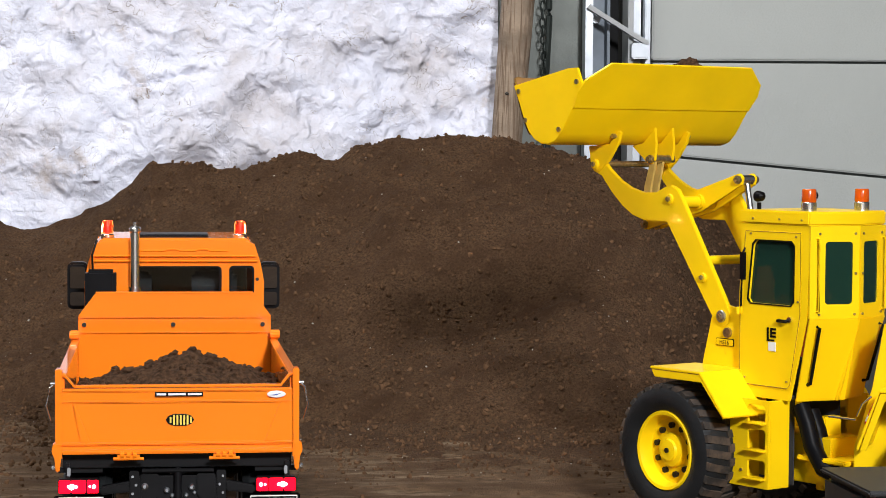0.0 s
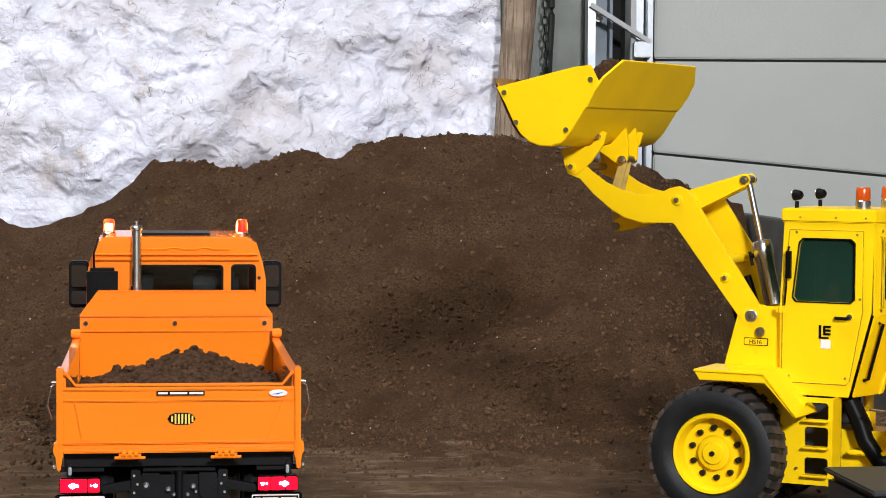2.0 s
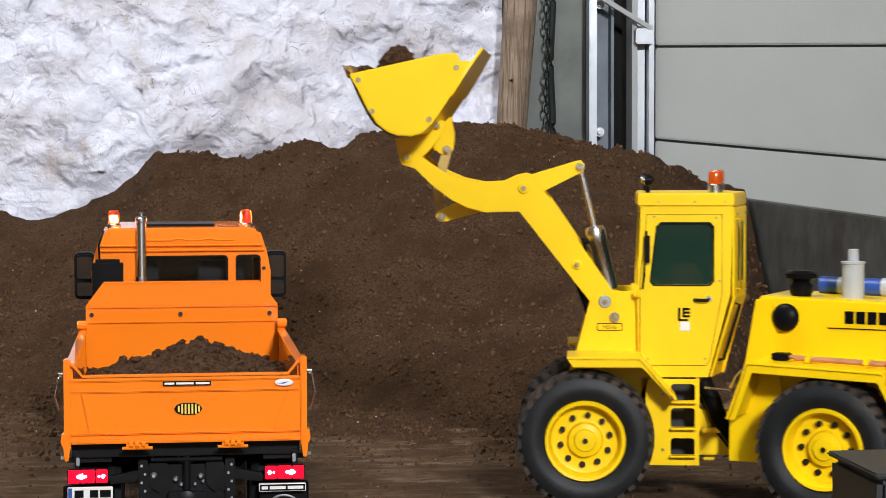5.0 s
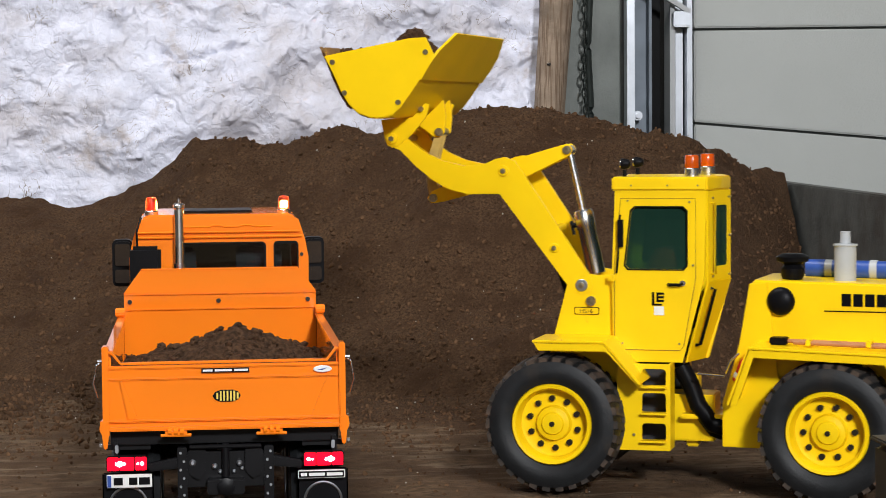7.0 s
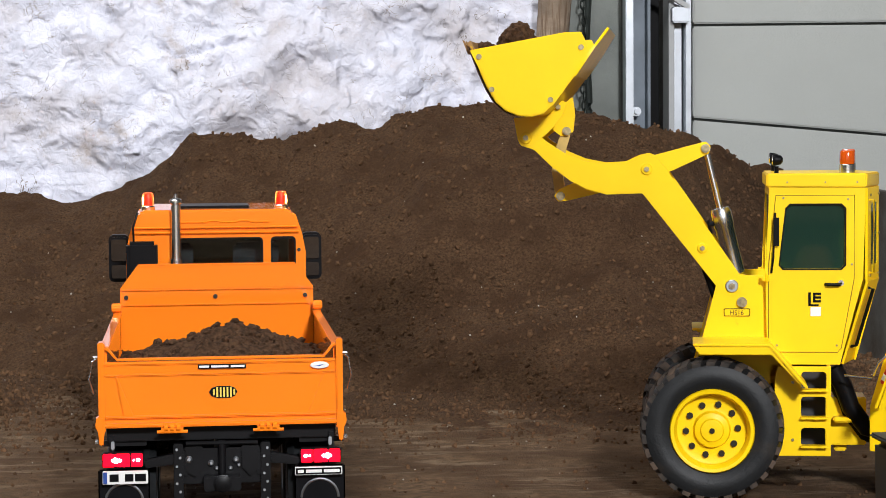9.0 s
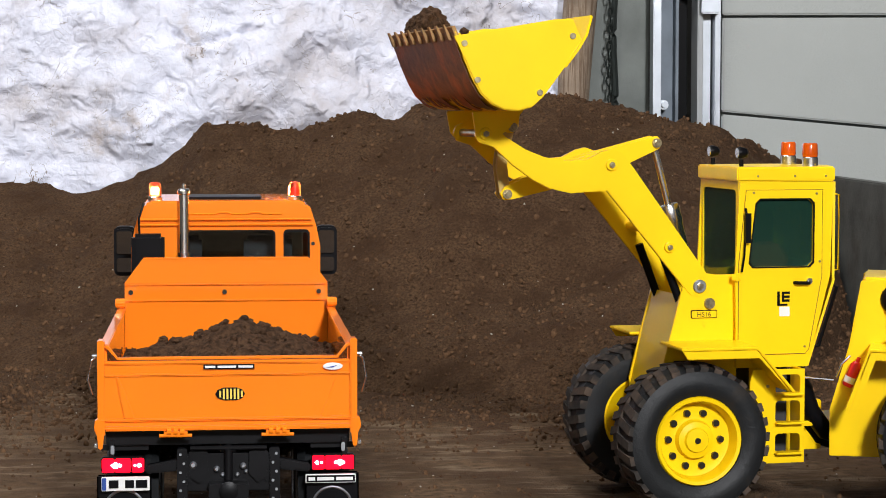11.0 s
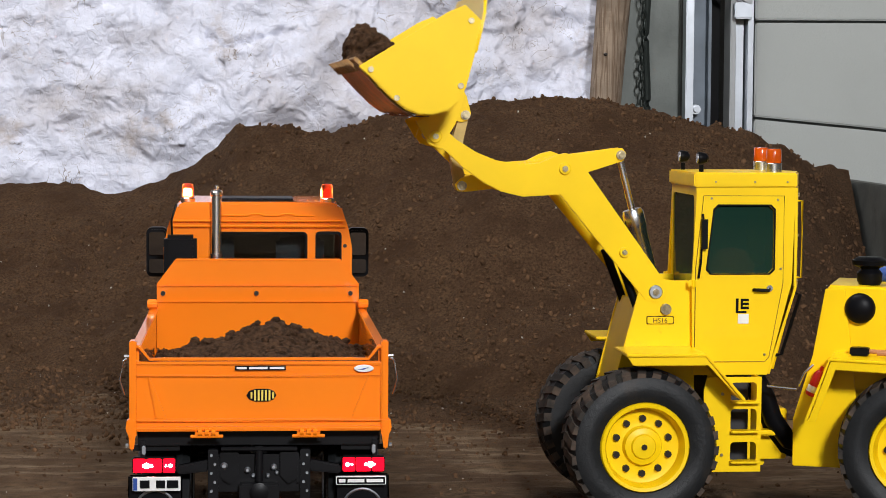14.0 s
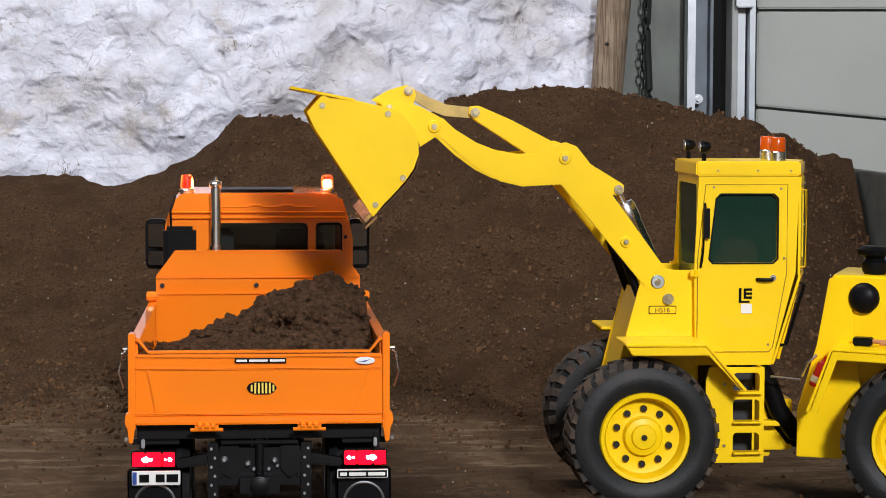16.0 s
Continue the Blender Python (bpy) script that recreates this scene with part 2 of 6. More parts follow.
def prism(bm, outline, c0, c1, axis="y"):
    """An outline in (x, z), (x, y) or (y, z), drawn out along the third axis."""
    def at(a, b, c):
        return {"y": (a, c, b), "z": (a, b, c), "x": (c, a, b)}[axis]
    lo = [bm.verts.new(at(a, b, c0)) for a, b in outline]
    hi = [bm.verts.new(at(a, b, c1)) for a, b in outline]
    n = len(outline)
    fs = [bm.faces.new(lo), bm.faces.new(hi[::-1])]
    for i in range(n):
        fs.append(bm.faces.new((lo[i], hi[i], hi[(i + 1) % n], lo[(i + 1) % n])))
    return lo + hi


def strip(bm, path, c0, c1, thick, axis="y"):
    """A bent sheet: a path in the plane, with thickness, drawn out along the axis."""
    n = len(path)
    nor = []
    for i in range(n):
        a, b = path[max(0, i - 1)], path[min(n - 1, i + 1)]
        dx, dz = b[0] - a[0], b[1] - a[1]
        d = math.hypot(dx, dz) or 1
        nor.append((-dz / d * thick, dx / d * thick))
    outline = list(path) + [(p[0] + q[0], p[1] + q[1]) for p, q in zip(path, nor)][::-1]
    return prism(bm, outline, c0, c1, axis)


def rod(bm, p0, p1, r, seg=14, r1=None):
    p0, p1 = Vector(p0), Vector(p1)
    m = Matrix.Translation((p0 + p1) / 2) @ (p1 - p0).to_track_quat("Z", "Y").to_matrix().to_4x4()
    return bmesh.ops.create_cone(bm, cap_ends=True, segments=seg, radius1=r, radius2=r if r1 is None else r1, depth=(p1 - p0).length, matrix=m)["verts"]


def lathe(bm, profile, seg=28, m=None, ring=False):
    """Turn a profile of (radius, height) round z; ring: a closed hoop with a hole."""
    rings = []
    for r, h in profile:
        rings.append([bm.verts.new((r * math.cos(2 * math.pi * i / seg), r * math.sin(2 * math.pi * i / seg), h)) for i in range(seg)])
    for a, b in zip(rings, rings[1:]):
        for i in range(seg):
            bm.faces.new((a[i], a[(i + 1) % seg], b[(i + 1) % seg], b[i]))
    if ring:
        for i in range(seg):
            bm.faces.new((rings[-1][i], rings[-1][(i + 1) % seg], rings[0][(i + 1) % seg], rings[0][i]))
    else:
        bm.faces.new(rings[0][::-1])
        bm.faces.new(rings[-1])
    vs = [v for row in rings for v in row]
    if m is not None:
        bmesh.ops.transform(bm, matrix=m, verts=vs)
    return vs


def tube(bm, pts, r, seg=8):
    pts = [Vector(p) for p in pts]
    rings = []
    for i, p in enumerate(pts):
        d = (pts[min(i + 1, len(pts) - 1)] - pts[max(0, i - 1)]).normalized()
        q = d.to_track_quat("Z", "Y")
        rings.append([bm.verts.new(p + q @ Vector((r * math.cos(2 * math.pi * k / seg), r * math.sin(2 * math.pi * k / seg), 0))) for k in range(seg)])
    for a, b in zip(rings, rings[1:]):
        for k in range(seg):
            bm.faces.new((a[k], a[(k + 1) % seg], b[(k + 1) % seg], b[k]))
    bm.faces.new(rings[0][::-1])
    bm.faces.new(rings[-1])


def rounded(x0, x1, z0, z1, r, n=4):
    pts = []
    for cx, cz, a0 in ((x1 - r, z1 - r, 0), (x0 + r, z1 - r, 90), (x0 + r, z0 + r, 180), (x1 - r, z0 + r, 270)):
        for i in range(n + 1):
            a = radians(a0 + 90 * i / n)
            pts.append((cx + r * math.cos(a), cz + r * math.sin(a)))
    return pts


def mesh_of(name, bm, material, bevel=0.0, smooth=False):
    bmesh.ops.recalc_face_normals(bm, faces=bm.faces[:])
    if bevel:
        es = [e for e in bm.edges if len(e.link_faces) == 2 and e.calc_face_angle(0) > 0.5]
        bmesh.ops.bevel(bm, geom=es, offset=bevel, segments=2, affect="EDGES", clamp_overlap=True)
    me = bpy.data.meshes.new(name)
    bm.to_mesh(me)
    bm.free()
    me.materials.append(material)
    if smooth or bevel:
        for p in me.polygons:
            p.use_smooth = True
        if len(me.polygons) < 3000:
            me.set_sharp_from_angle(angle=radians(35))
    return me


def part(name, bm, material, parent, label="", bevel=0.0, smooth=True):
    ob = new(name, mesh_of(name, bm, material, bevel, smooth))
    ob.parent = parent
    if label:
        tagged(ob, label)
    return ob


def thing(name, label, category, group="", at=None):
    ob = new(name)
    ob.empty_display_size = 0.02
    if at is not None:
        ob.matrix_world = at
    return tagged(ob, label, category, group)


def structure(name, bm, material, label, category, bevel=0.0, smooth=False, kind="structure"):
    return tagged(new(name, mesh_of(name, bm, material, bevel, smooth)), label, category, kind=kind)


def share(ob, x=0, y=0, z=0, m=None, parent=None):
    """One more part on the same mesh."""
    o = ob.copy()
    scene.collection.objects.link(o)
    o.matrix_basis = m if m is not None else Matrix.Translation((x, y, z))
    if parent is not None:
        o.parent = parent
    return o


def fbm(p, octaves=4):
    return noise.fractal(p, 1.0, 2.0, octaves)


def lerp(x, pts):
    """Interpolate in rows of (x, value...)."""
    if x <= pts[0][0]:
        return pts[0][1:]
    for a, b in zip(pts, pts[1:]):
        if x <= b[0]:
            k = (x - a[0]) / (b[0] - a[0])
            return tuple(p + (q - p) * k for p, q in zip(a[1:], b[1:]))
    return pts[-1][1:]


# ---- ground, soil heap, rock, door wall ----
CREST = [(-1.4, 1.5, 0.145), (-0.62, 1.52, 0.195), (-0.31, 1.5, 0.211), (-0.27, 1.5, 0.212), (-0.19, 1.48, 0.195), (-0.12, 1.46, 0.215),
         (-0.055, 1.42, 0.251), (-0.025, 1.4, 0.286), (0.02, 1.38, 0.287), (0.1, 1.36, 0.283), (0.165, 1.35, 0.302), (0.22, 1.34, 0.293),
         (0.262, 1.33, 0.317), (0.32, 1.32, 0.324), (0.38, 1.31, 0.331), (0.44, 1.3, 0.327), (0.507, 1.29, 0.31), (0.614, 1.28, 0.284),
         (0.7, 1.36, 0.262), (0.765, 1.42, 0.244), (0.815, 1.47, 0.226), (1.6, 1.5, 0.15)]
TOE = [(-1.4, 1.06), (-0.3, 1.02), (-0.1, 0.98), (0.12, 0.86), (0.28, 0.76), (0.48, 0.68), (0.58, 0.78), (0.68, 0.98), (0.77, 1.18), (0.82, 1.30), (1.6, 1.35)]


def heap_height(x, y):
    cy, cz = lerp(x, CREST)
    ty = lerp(x, TOE)[0]
    if y <= ty:
        h = 0.0130 * max(0.0, 1 - (ty - y) / 0.40) ** 1.5 + 0.0075 * fbm((x * 15, y * 11, 6.0), 5) * min(1.0, max(0.0, 1.1 - (ty - y) / 0.5))
    elif y <= cy:
        k = (y - ty) / (cy - ty)
        h = cz * (0.9 * k ** 0.92 + 0.10 * math.sin(k * math.pi / 2))
        h += (0.0130 + 0.0075 * fbm((x * 15, y * 11, 6.0), 5)) * (1 - k)
        h -= 0.012 * math.sin(math.pi * k) * (1 + noise.noise((x * 5, 0.3, 0)))
        # hollows shaped in to darken the slope where the bucket's shadow lies
        h -= 0.045 * math.exp(-((x - 0.385 - 0.25 * (k - 0.5)) / 0.110) ** 2 - ((k - 0.44) / (0.20 if k < 0.44 else 0.13)) ** 2)
        h -= 0.022 * math.exp(-((x - 0.20) / 0.10) ** 2 - ((k - 0.30) / 0.16) ** 2)
    else:
        h = max(0.0, cz - 0.35 * (y - cy))
    rise = min(1.0, max(0.0, (y - ty + 0.20) / 0.28)) ** 1.5
    h += rise * (0.010 * fbm((x * 9, y * 9, 1.0), 3) + 0.0055 * fbm((x * 38, y * 38, 4.0), 3))
    c = noise.voronoi((x * 62, y * 62, 0.5))[0][0]
    h += rise * 0.0060 * max(0.0, 0.45 - c) / 0.45 * (0.5 + noise.noise((x * 13, y * 13, 8.0)))
    return h


def grid_mesh(bm, xs, ys, height):
    rows = [[bm.verts.new((x, y, height(x, y))) for x in xs] for y in ys]
    for a, b in zip(rows, rows[1:]):
        for i in range(len(xs) - 1):
            bm.faces.new((a[i], a[i + 1], b[i + 1], b[i]))


def build_ground():
    bm = bmesh.new()
    near = np.arange(-0.55, 1.0, 0.011)
    xs = [-3.2, -2.4, -1.8, -1.4, -1.1, -0.85, -0.7, *near, 1.1, 1.3, 1.6, 2.0, 2.5, 3.2]
    ys = [-4.2, -3.2, -2.4, -1.6, -1.1, -0.7, -0.45, *np.arange(-0.3, 1.0, 0.011), 1.1, 1.4, 1.8, 2.2, 2.6]

    def h(x, y):
        k = 1.0 if -0.6 < x < 1.05 and -0.35 < y < 1.05 else 0.0
        rut = 0.0012 * fbm((x * 12, y * 30, 2.0), 3) + 0.0008 * fbm((x * 70, y * 70, 3.0), 2)
        return -0.0035 + k * rut
    grid_mesh(bm, xs, ys, h)
    structure("ground", bm, GROUND, "trodden brown soil floor with pale scuffs", "ground", smooth=True)
    bm = bmesh.new()
    xs = [-1.4, -1.1, -0.85, -0.65, *np.arange(-0.5, 0.815, 0.0056)]
    ys = [*np.arange(0.16, 1.52, 0.0064), 1.56, 1.62, 1.70, 1.8]
    grid_mesh(bm, xs, ys, lambda x, y: heap_height(x, y) - 0.008)
    tagged(new("soil_heap", mesh_of("soil_heap", bm, SOIL, 0, True)), "large heap of loose dark brown garden soil", "soil heap", kind="stuff")


def lump_verts(bm, centre, r, seed, sub=1, squash=0.75):
    m = Matrix.Translation(centre) @ Euler((seed * 1.3, seed * 2.1, seed * 0.7)).to_matrix().to_4x4()
    vs = bmesh.ops.create_icosphere(bm, subdivisions=sub, radius=r, matrix=m)["verts"]
    c = Vector(centre)
    for v in vs:
        d = v.co - c
        k = 1 + 0.35 * noise.noise((d * (1.6 / r)) + Vector((seed * 3.7, seed, 0)))
        v.co = c + Vector((d.x * k, d.y * k, d.z * k * squash))
    return vs


def scatter(name, material, count, rmin, rmax, seed, label, category, area, on_heap):
    """Many small lumps as one plain mesh."""
    rng = random.Random(seed)
    base = bmesh.new()
    bmesh.ops.create_icosphere(base, subdivisions=1, radius=1.0)
    bv = np.array([v.co[:] for v in base.verts])
    bf = [[v.index for v in f.verts] for f in base.faces]
    base.free()
    verts, faces = [], []
    for _ in range(count):
        x, y = rng.uniform(area[0], area[1]), rng.uniform(area[2], area[3])
        z = max(-0.0035, heap_height(x, y) - 0.008) if on_heap else -0.0035
        r = rmin + (rmax - rmin) * rng.random() ** 3.5
        q = Euler((rng.uniform(0, 6), rng.uniform(0, 6), rng.uniform(0, 6))).to_matrix()
        a = np.array(q) * np.array([1.0, rng.uniform(0.6, 1.1), rng.uniform(0.5, 0.9)])
        p = (bv * (1 + np.array([rng.uniform(-0.28, 0.28) for _ in bv]))[:, None] * r) @ a.T
        o = len(verts)
        verts += (p + np.array([x, y, z + 0.25 * r])).tolist()
        faces += [[i + o for i in f] for f in bf]
    me = bpy.data.meshes.new(name)
    me.from_pydata(verts, [], faces)
    me.materials.append(material)
    tagged(new(name, me), label, category, kind="stuff")


def build_rock():
    bm = bmesh.new()
    xs, zs = np.arange(-1.6, 0.514, 0.0065), np.arange(0.05, 0.85, 0.0065)

    def soft_noise(p):
        return noise.noise(p, noise_basis="PERLIN_NEW")

    def crease(p):
        return 1.0 - abs(soft_noise(p)) * 1.6

    def depth(x, z):
        wx = x + 0.10 * soft_noise((x * 3.1, 5.3, z * 3.1))
        wz = z + 0.10 * soft_noise((x * 3.1, 9.7, z * 3.1))
        d = 0.055 * soft_noise((wx * 2.3, 0.37, wz * 2.9))
        d += 0.018 * crease((wx * 5.1 + wz * 2.2, 3.13, wz * 6.3 - wx * 1.2))
        d += 0.009 * crease((wx * 11.3 - wz * 6.0, 7.71, wz * 12.7 + wx * 2.0))
        d += 0.006 * crease((wx * 27.0 + wz * 9.0, 1.63, wz * 24.0))
        d += 0.003 * soft_noise((wx * 58.0, 2.41, wz * 52.0))
        line = 0.393 + (0.29 * (x + 0.05) if x > -0.05 else -0.8 * (x + 0.05)) + 0.006 * soft_noise((x * 40, 0.5, 0.2))
        if -0.078 < x < 0.040:
            d -= 0.014 * max(0.0, 1 - abs(z - line) / 0.0065)
        return 1.80 - d + 0.10 * z
    rows = [[bm.verts.new((x, depth(x, z), z)) for x in xs] for z in zs]
    for a, b in zip(rows, rows[1:]):
        for i in range(len(xs) - 1):
            bm.faces.new((a[i], b[i], b[i + 1], a[i + 1]))
    structure("rock_wall", bm, ROCK, "white painted craggy rock face with brownish stains", "rock wall", smooth=True)


def build_door_wall():
    # wooden post
    bm = bmesh.new()
    rings = []
    for k in range(26):
        z = -0.02 + k * 0.05
        cx, r = 0.5190 + 0.075 * (z - 0.33), 0.0205 + 0.010 * z
        rings.append([bm.verts.new((cx + r * (1 + 0.05 * noise.noise((a * 1.5, z * 6, 0))) * math.cos(a), 1.75 + r * math.sin(a), z)) for a in [i * math.pi / 9 for i in range(18)]])
    for a, b in zip(rings, rings[1:]):
        for i in range(18):
            bm.faces.new((a[i], a[(i + 1) % 18], b[(i + 1) % 18], b[i]))
    bm.faces.new(rings[-1])
    post = tagged(new("wooden_post", mesh_of("wooden_post", bm, TIMBER, 0, True)), "round weathered wooden post with knots", "post")
    bm = bmesh.new()
    lump_verts(bm, (0.514, 1.728, 0.385), 0.004, 3)
    part("knot", bm, DARKBOLT, post)
    # concrete strip and hall walls
    bm = bmesh.new()
    box(bm, 0.56, 0.70, 2.10, 2.25, -0.02, 3.0)
    structure("wall_pier", bm, CONCRETE, "grey concrete pier beside the door", "wall", 0.003)
    # hanging chain: links
    bm = bmesh.new()
    for i in range(12):
        a = i * math.pi / 6
        b = (i + 1) * math.pi / 6
        tube(bm, [(0.0045 * math.cos(a), 0, 0.009 * math.sin(a)), (0.0045 * math.cos(b), 0, 0.009 * math.sin(b))], 0.0016, 6)
    chain = thing("hanging_chain", "dark steel chain hanging beside the wooden post", "chain", at=pose(0.628, 2.06, 0.26))
    link = part("chain_link", bm, CHAIN, chain)
    for k in range(1, 42):
        share(link, m=pose(0.002 * math.sin(k * 0.6), 0, k * 0.0140, 0, 0, 90 * (k % 2)))
    bm = bmesh.new()
    tube(bm, [(0.010 + 0.002 * math.sin(k * 0.35), 0.014, k * 0.012) for k in range(50)], 0.0055, 8)
    part("cable", bm, CHAIN, chain, "dark green cable")
    # steel door track: flanged channel, angle, rail
    track = thing("door_track", "galvanised steel door track with brackets", "door track", at=pose(-0.005, 0, 0))
    # the black strip beside the web paints the shade of an open gap
    for name, x0, x1, y0, y1, m in (("channel_flange", 0.699, 0.712, 2.03, 2.06, STEEL), ("channel_web", 0.712, 0.752, 2.085, 2.095, SHADED_STEEL),
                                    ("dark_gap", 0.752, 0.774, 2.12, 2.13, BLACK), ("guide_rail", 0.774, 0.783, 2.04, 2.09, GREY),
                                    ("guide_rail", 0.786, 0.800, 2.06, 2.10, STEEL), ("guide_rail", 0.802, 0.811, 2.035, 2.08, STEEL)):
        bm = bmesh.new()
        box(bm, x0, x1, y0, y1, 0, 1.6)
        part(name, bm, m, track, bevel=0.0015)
    bm = bmesh.new()
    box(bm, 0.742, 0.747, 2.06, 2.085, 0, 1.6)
    part("channel_lip", bm, SHADED_STEEL, track, bevel=0.001)
    for z, x in ((0.305, 0.722), (0.52, 0.722), (0.475, 0.792)):
        bm = bmesh.new()
        rod(bm, (x, 2.086, z), (x, 2.056, z), 0.008, 12)
        rod(bm, (x, 2.058, z), (x, 2.050, z), 0.005, 6)
        part("track_bolt", bm, STEEL, track)
    bm = bmesh.new()
    strip(bm, [(0.70, 0.535), (0.80, 0.475), (0.805, 0.475)], 2.02, 2.032, 0.008)
    part("brace", bm, GREY, track, "grey steel angle brace", bevel=0.001)
    bm = bmesh.new()
    box(bm, 0.776, 0.806, 2.02, 2.034, 0.452, 0.478)
    part("bracket", bm, STEEL, track, bevel=0.002)
    # sectional door: panels with joints; the lower joint falls slightly to the far side, to fit the camera's view
    door = thing("sectional_door", "pale grey sectional door with horizontal panel joints", "door")
    tagged(door, kind="structure")

    def joint(z_left, z_right):
        return lambda x: z_left + (z_right - z_left) * (x - 0.812) / 0.335
    j = [joint(0.03, -0.06), joint(0.135, 0.075), joint(0.292, 0.262), joint(0.449, 0.451), joint(0.606, 0.64), joint(0.763, 0.83), joint(0.92, 1.02), joint(1.1, 1.2)]
    for lo, hi in zip(j, j[1:]):
        bm = bmesh.new()
        x0, x1, g = 0.813, 2.2, 0.0022
        prism(bm, [(x0, lo(x0) + g), (x1, lo(x1) + g), (x1, hi(x1) - g), (x0, hi(x0) - g)], 2.055, 2.09)
        part("door_panel", bm, DOOR, door, bevel=0.0025)
    bm = bmesh.new()
    box(bm, 0.815, 2.2, 2.075, 2.10, 0, 1.2)
    part("joint_seal", bm, mat("grey_joint_seal", (0.16, 0.17, 0.165), 0.7), door)
    # board that holds the heap
    bm = bmesh.new()
    prism(bm, [(0.45, -0.01), (1.62, -0.01), (1.62, 0.208), (0.45, 0.203)], 0.822, 0.842, "x")
    structure("retaining_board", bm, BOARD, "stained dark grey board holding back the soil heap", "board", 0.002)


def build_hall():
    # walls and ceiling out of view, added to enclose the place
    for name, b in (("wall_east", (3.2, 3.3, -4.2, 2.6, -0.05, 3.0)), ("wall_west", (-3.3, -3.2, -4.2, 2.6, -0.05, 3.0)), ("wall_north", (-3.3, 3.3, 2.6, 2.7, -0.05, 3.0))):
        bm = bmesh.new()
        box(bm, *b)
        structure(name, bm, HALL, "unseen dark grey hall wall added to enclose the place", "wall")
    bm = bmesh.new()
    for b in ((-3.3, -1.9, -4.3, -4.2, -0.05, 3.0), (0.9, 3.3, -4.3, -4.2, -0.05, 3.0), (-1.9, 0.9, -4.3, -4.2, 2.5, 3.0)):
        box(bm, *b)
    structure("wall_south", bm, HALL, "unseen dark grey hall wall added with an open gate", "wall")
    bm = bmesh.new()
    for b in ((-3.3, -2.2, -4.3, 2.7, 3.0, 3.1), (0.4, 3.3, -4.3, 2.7, 3.0, 3.1), (-2.2, 0.4, -4.3, -1.0, 3.0, 3.1), (-2.2, 0.4, 0.8, 2.7, 3.0, 3.1)):
        box(bm, *b)
    structure("ceiling", bm, HALL, "unseen dark grey hall ceiling added with a roof opening", "ceiling")


build_ground()
build_rock()
build_door_wall()
build_hall()

def plate(bm, outline, holes, c0, c1, axis="y"):
    """A sheet with openings through it."""
    def at(a, b, c):
        return {"y": (a, c, b), "z": (a, b, c), "x": (c, a, b)}[axis]
    edges = []
    for loop in [outline, *holes]:
        vs = [bm.verts.new(at(a, b, c0)) for a, b in loop]
        edges += [bm.edges.new((vs[i], vs[(i + 1) % len(vs)])) for i in range(len(vs))]
    fs = [g for g in bmesh.ops.triangle_fill(bm, use_beauty=True, edges=edges)["geom"] if isinstance(g, bmesh.types.BMFace)]
    ex = bmesh.ops.extrude_face_region(bm, geom=fs)["geom"]
    d = {"y": (0, c1 - c0, 0), "z": (0, 0, c1 - c0), "x": (c1 - c0, 0, 0)}[axis]
    bmesh.ops.translate(bm, vec=d, verts=[g for g in ex if isinstance(g, bmesh.types.BMVert)])


TINT = glass_mat("smoked_window_glass", (0.30, 0.36, 0.36), 0.02)
GREEN_TINT = glass_mat("green_tinted_window_glass", (0.030, 0.090, 0.064), 0.03, 0.72)
MIRROR = mat("mirror_glass", (0.13, 0.13, 0.135), 0.03, 1.0, vary=0.01)
INNER = mat("cab_lining_and_recess_shade", (0.03, 0.03, 0.032), 0.8, vary=0.2)


# ---- the orange dump truck ----
def truck_wheel(truck, x, y, r=0.036, w=0.030):
    bm = bmesh.new()
    m = pose(x, y, r - 0.004, 0, 90, 0)
    lathe(bm, [(r * 0.55, -w / 2), (r * 0.9, -w / 2), (r, -w * 0.36), (r, w * 0.36), (r * 0.9, w / 2), (r * 0.55, w / 2)], 30, m, True)
    wheel = part("wheel", bm, RUBBER, truck, "black rubber truck tyre", smooth=False)
    bm = bmesh.new()
    lathe(bm, [(r * 0.2, -w * 0.3), (r * 0.56, -w * 0.5), (r * 0.56, w * 0.5), (r * 0.2, w * 0.3)], 24, m)
    part("rim", bm, STEEL, wheel)


